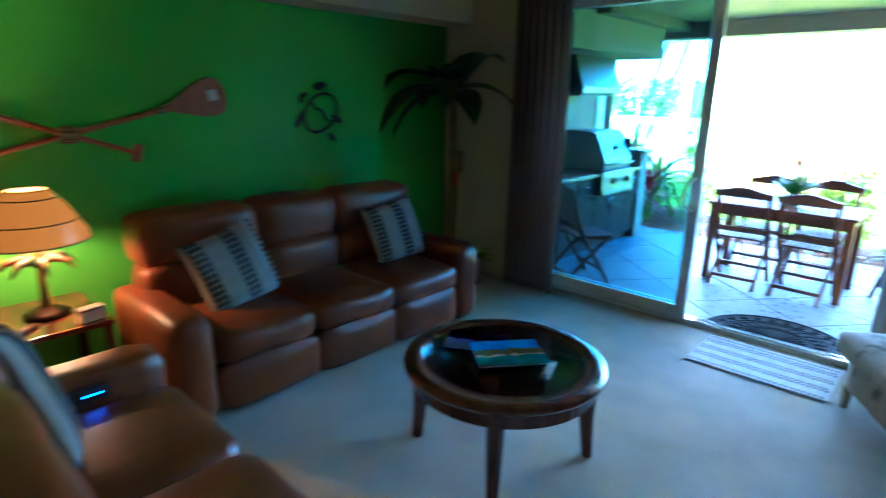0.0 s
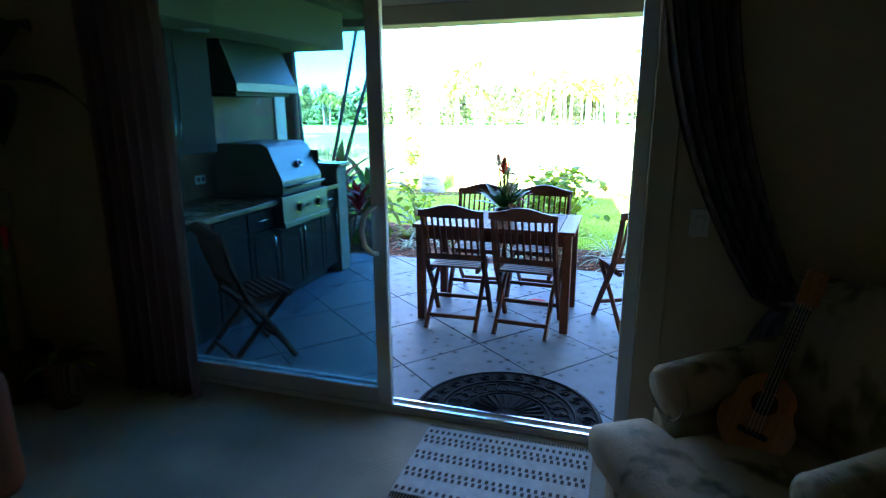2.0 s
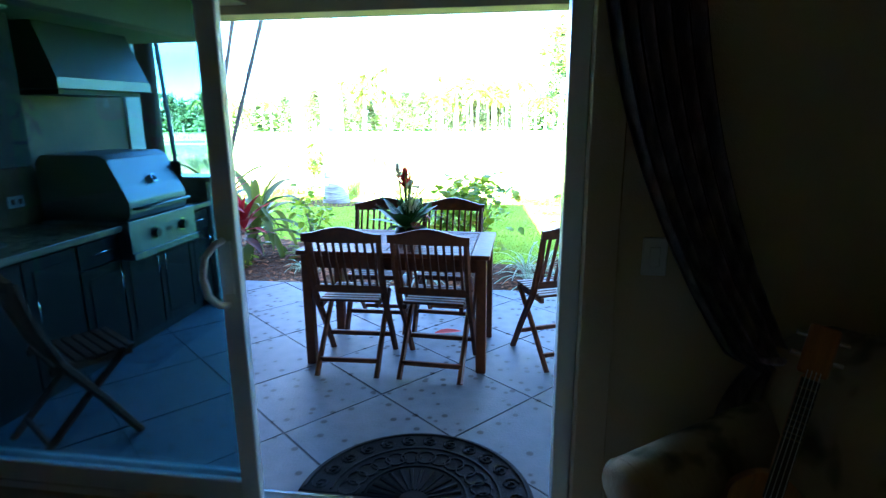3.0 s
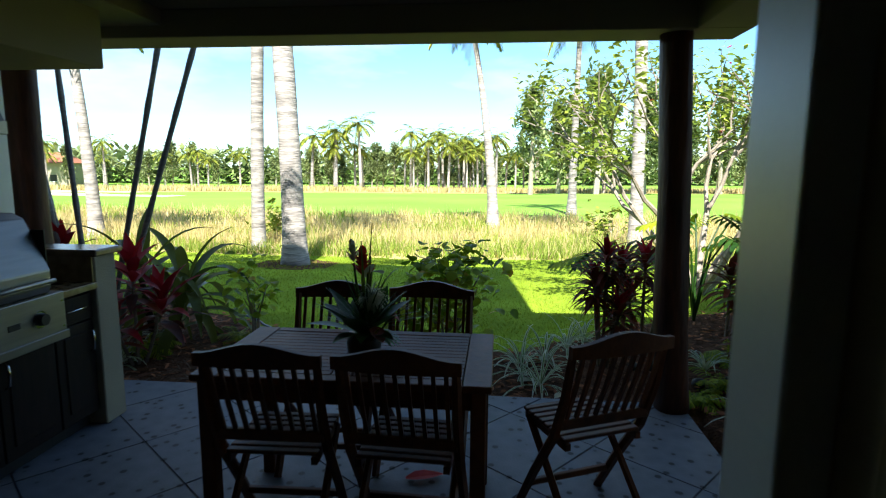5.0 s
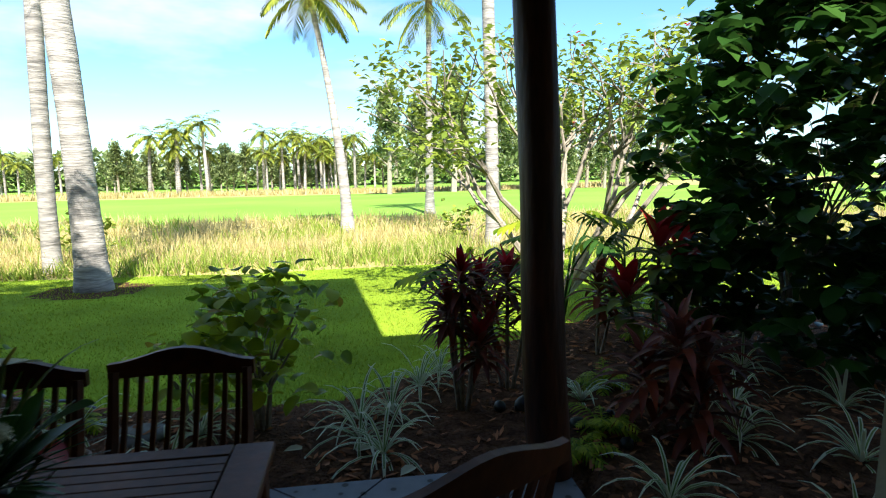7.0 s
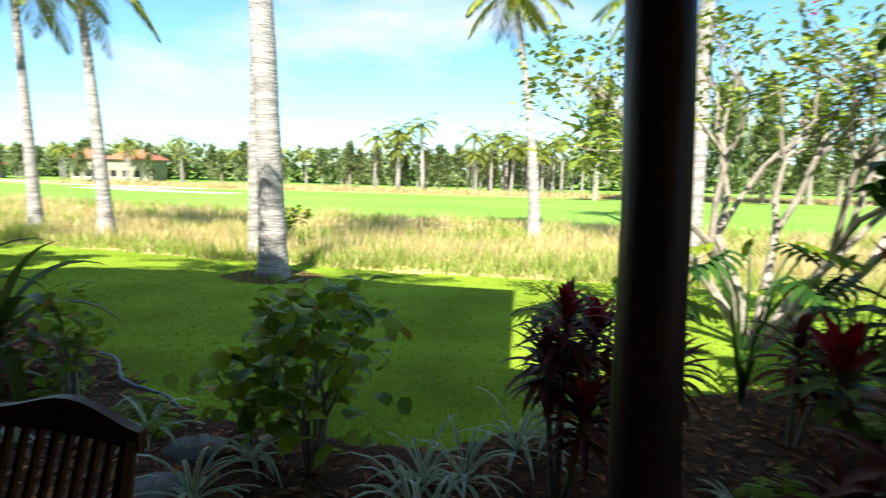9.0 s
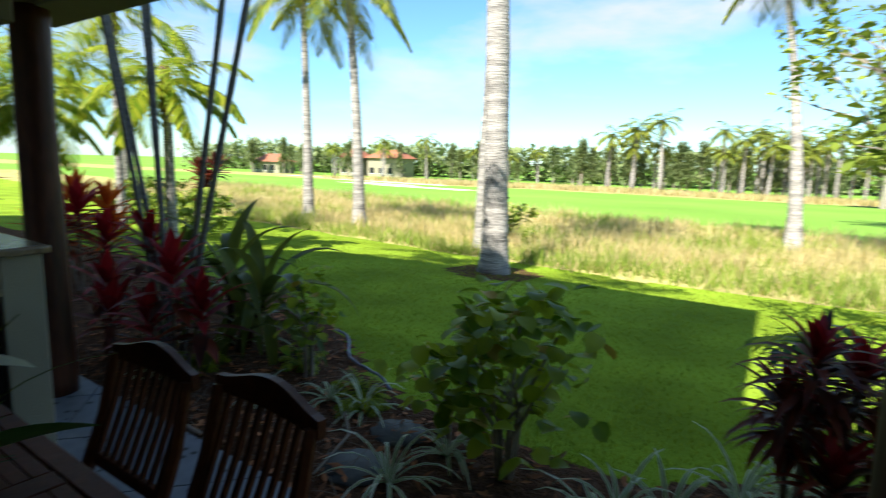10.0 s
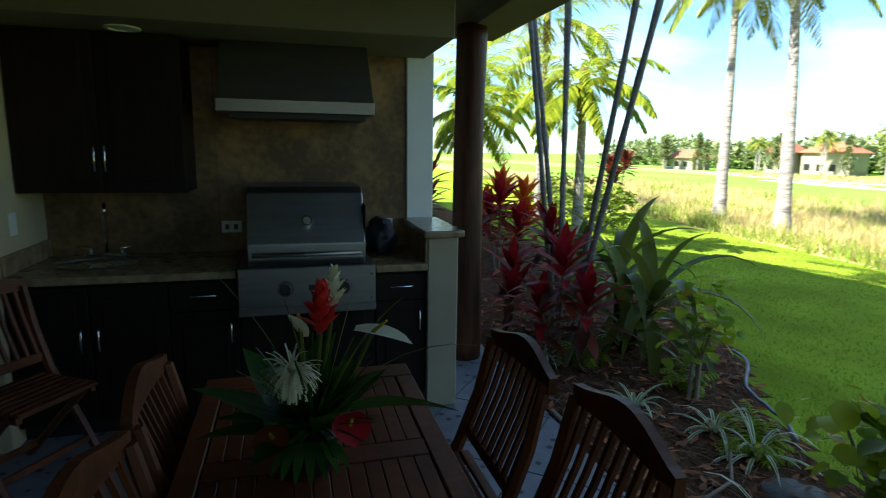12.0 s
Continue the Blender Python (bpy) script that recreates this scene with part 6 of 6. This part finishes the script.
bloom((-.01, .03, .33), (-.01, .035, .43), L_FLOWER, 24, .062, .03, "red_ginger")
bloom((-.05, .06, .38), (-.06, .065, .46), L_CREAM, 16, .05, .022, "white_ginger")
spathe((.09, .08, .15), (.75, .15, -.55), .075, .08, L_RED, "red_anthurium")
spathe((.06, -.07, .12), (.7, -.3, -.6), .075, .075, L_MAROON, "dark_red_anthurium")
spathe((.0, .14, .33), (.3, .85, -.05), .13, .07, L_CREAM, "calla_bloom", "pale calla bloom")
spathe((.02, -.01, .35), (.25, -.2, .6), .08, .04, L_CREAM, "calla_bloom", "pale calla bloom")
stalk((.04, -.03, .25))
s = Soup()
for k in range(230):
    d = dirv(rnd.uniform(0, 6.28), math.asin(rnd.uniform(-.75, 1)))
    s.leaf(Vector((.04, -.03, .26)) + d * .012, d, rnd.uniform(.045, .062), .0055, rnd.uniform(.5, 2.4), 5, "strap", 0)
s.part("protea_bloom", L_CREAM, fv, "round pale cream protea bloom", True)
s = Soup()
s.leaf((.03, .07, .15), dirv(1.35, .25), .25, .17, .35, 7, "leaf", .12, up=Vector((-.6, 0, .8)))
s.part("broad_leaf", L_DARK, fv, "broad dark green leaf", True)
s = Soup()
for az, el, L, w in ((4.9, .05, .22, .06), (4.4, .0, .20, .06), (2.6, .3, .24, .09), (5.6, -.05, .16, .07), (3.6, .2, .22, .08), (2.0, .4, .22, .08), (.4, .55, .22, .10), (1.2, .7, .24, .10), (2.9, .8, .24, .09), (3.9, .6, .26, .10), (4.7, .45, .26, .10), (5.8, .5, .20, .09)):
    s.leaf((0.03 * math.cos(az), .03 * math.sin(az), .10), dirv(az, el + .3), L * .9, w, .3, 6, "leaf", .2)
for q in range(7):
    s.leaf((.06, -.04 + .013 * q, .10), Vector((.8, (-3 + q) * .16, -.12)), .10 - .007 * abs(q - 3), .024, .5, 4, "strap", .1)
for k in range(90):
    s.leaf((.01, .01, .10), dirv(rnd.uniform(0, 6.28), rnd.uniform(.45, 1.35)), rnd.uniform(.14, .25), .011, rnd.uniform(.1, .5), 5, "strap", .2)
s.part("foliage", L_DARK, fv, "", True)
for az, el, L, dr in ((4.9, 1.25, .46, .45), (1.5, 1.35, .46, .1), (1.3, 1.05, .42, .9), (1.9, 1.2, .38, .7), (5.3, 1.4, .34, .3)):
    s = Soup()
    s.leaf((0, .02, .10), dirv(az, el), L, .011, dr, 8, "strap", .3)
    s.part("grass_blade", L_GREENSTRAP, fv, "", True)

# ---- artificial banana plant and basket in the corner ----
bp = thing("artificial_banana_plant", pose(-3.05, 3.68, 0), "dark artificial banana plant with a yellow trunk", "plant")
part("basket", lathe(bmesh.new(), [(.13, 0), (.16, .12), (.15, .26), (.14, .28)], 24), M_WICKER, bp, "woven basket pot", True)
part("trunk", T([(0, 0, .25), (.03, 0, .8), (-.01, .02, 1.3), (0, 0, 1.70)], [.045, .04, .035, .03], 10), M_FAKETRUNK, bp, "yellow trunk", True)
s = Soup()
for az, el, L, w in ((-.2, .75, .60, .20), (.5, .2, .55, .20), (-.9, .35, .6, .20), (3.9, .5, .62, .20), (4.6, .1, .70, .20), (3.2, .15, .40, .18), (5.2, .6, .55, .18), (2.2, .9, .36, .16), (4.2, -.2, .55, .18), (5.9, -.1, .42, .18)):
    s.leaf((0, 0, 1.68), dirv(az, el + .22), L * 1.3, w * 1.5, 1.1, 8, "leaf", .25)
for v in s.v:
    v.x, v.y = max(v.x, -.34), min(v.y, .24)
s.part("leaves", L_DARK, bp, "", True)
part("fruit", pad(bmesh.new(), .06, .14, -.05, .03, .98, 1.18, .035), M_FAKETRUNK, bp, "small yellow fruit bunch", True)
part("red_bud", T([(.08, -.02, .98), (.09, -.03, .86)], [.022, .006], 8), L_FLOWER, bp, "red banana bud", True)
bk = thing("basket_plant", pose(-2.74, 3.66, 0), "small leafy plant in a dark wicker basket", "plant")
part("basket", lathe(bmesh.new(), [(.07, 0), (.10, .10), (.095, .24), (.085, .26)], 20), M_WICKER, bk, "dark wicker basket", True)
s = Soup()
for k in range(26):
    s.leaf((rnd.gauss(0, .03), rnd.gauss(0, .03), .24), dirv(rnd.uniform(0, 6.28), rnd.uniform(.3, 1.3)), rnd.uniform(.12, .22), .05, .9, 4, "leaf", .2)
s.part("leaves", L_HIB, bk, "", True)

# ---- patio slabs, last ----
PITCH, ANG, OX, OY = .60, radians(40), -1.24, 5.52
ex, ey = Vector((math.cos(ANG), -math.sin(ANG))), Vector((math.sin(ANG), math.cos(ANG)))
X0, X1, Y0, Y1 = KX - .58, PX1, FR1, PY1


def clip(poly, axis, val, keep_less):
    res = []
    for i, p in enumerate(poly):
        q = poly[(i + 1) % len(poly)]
        a, b = ((val - p[axis]), (val - q[axis])) if keep_less else ((p[axis] - val), (q[axis] - val))
        if a >= 0:
            res.append(p)
        if a * b < 0:
            res.append(p.lerp(q, a / (a - b)))
    return res


for i in range(-9, 10):
    for j in range(-9, 10):
        c = [(u, v) for u, v in ((i, j), (i + 1, j), (i + 1, j + 1), (i, j + 1))]
        g0 = .0045 / PITCH
        sq = []
        for (u, v), (du, dv) in zip(c, ((1, 1), (-1, 1), (-1, -1), (1, -1))):
            sq.append(Vector((OX, OY)) + ex * (PITCH * (u + du * g0)) + ey * (PITCH * (v + dv * g0)))
        for axis, val, less in ((0, X0, False), (0, X1, True), (1, Y0, False), (1, Y1, True)):
            if sq:
                sq = clip(sq, axis, val, less)
        if len(sq) < 3:
            continue
        dz = rnd.uniform(-.001, .001)
        bm = bmesh.new()
        top = [bm.verts.new((p.x, p.y, FZ + dz)) for p in sq]
        bot = [bm.verts.new((p.x, p.y, FZ - .03)) for p in sq]
        bm.faces.new(top), bm.faces.new(bot[::-1])
        for k in range(len(sq)):
            bm.faces.new((top[k], top[(k + 1) % len(sq)], bot[(k + 1) % len(sq)], bot[k]))
        part("tile", bm, M_TILE, patio)
red = Soup()
red.leaf((-.62, 6.05, FZ + .012), dirv(.3, 0.05), .20, .09, .05, 4, "leaf", .2)
tagged(red.part("fallen_leaf", L_FLOWER), "red leaf fallen on the patio under the table", "leaf", "fallen leaves")
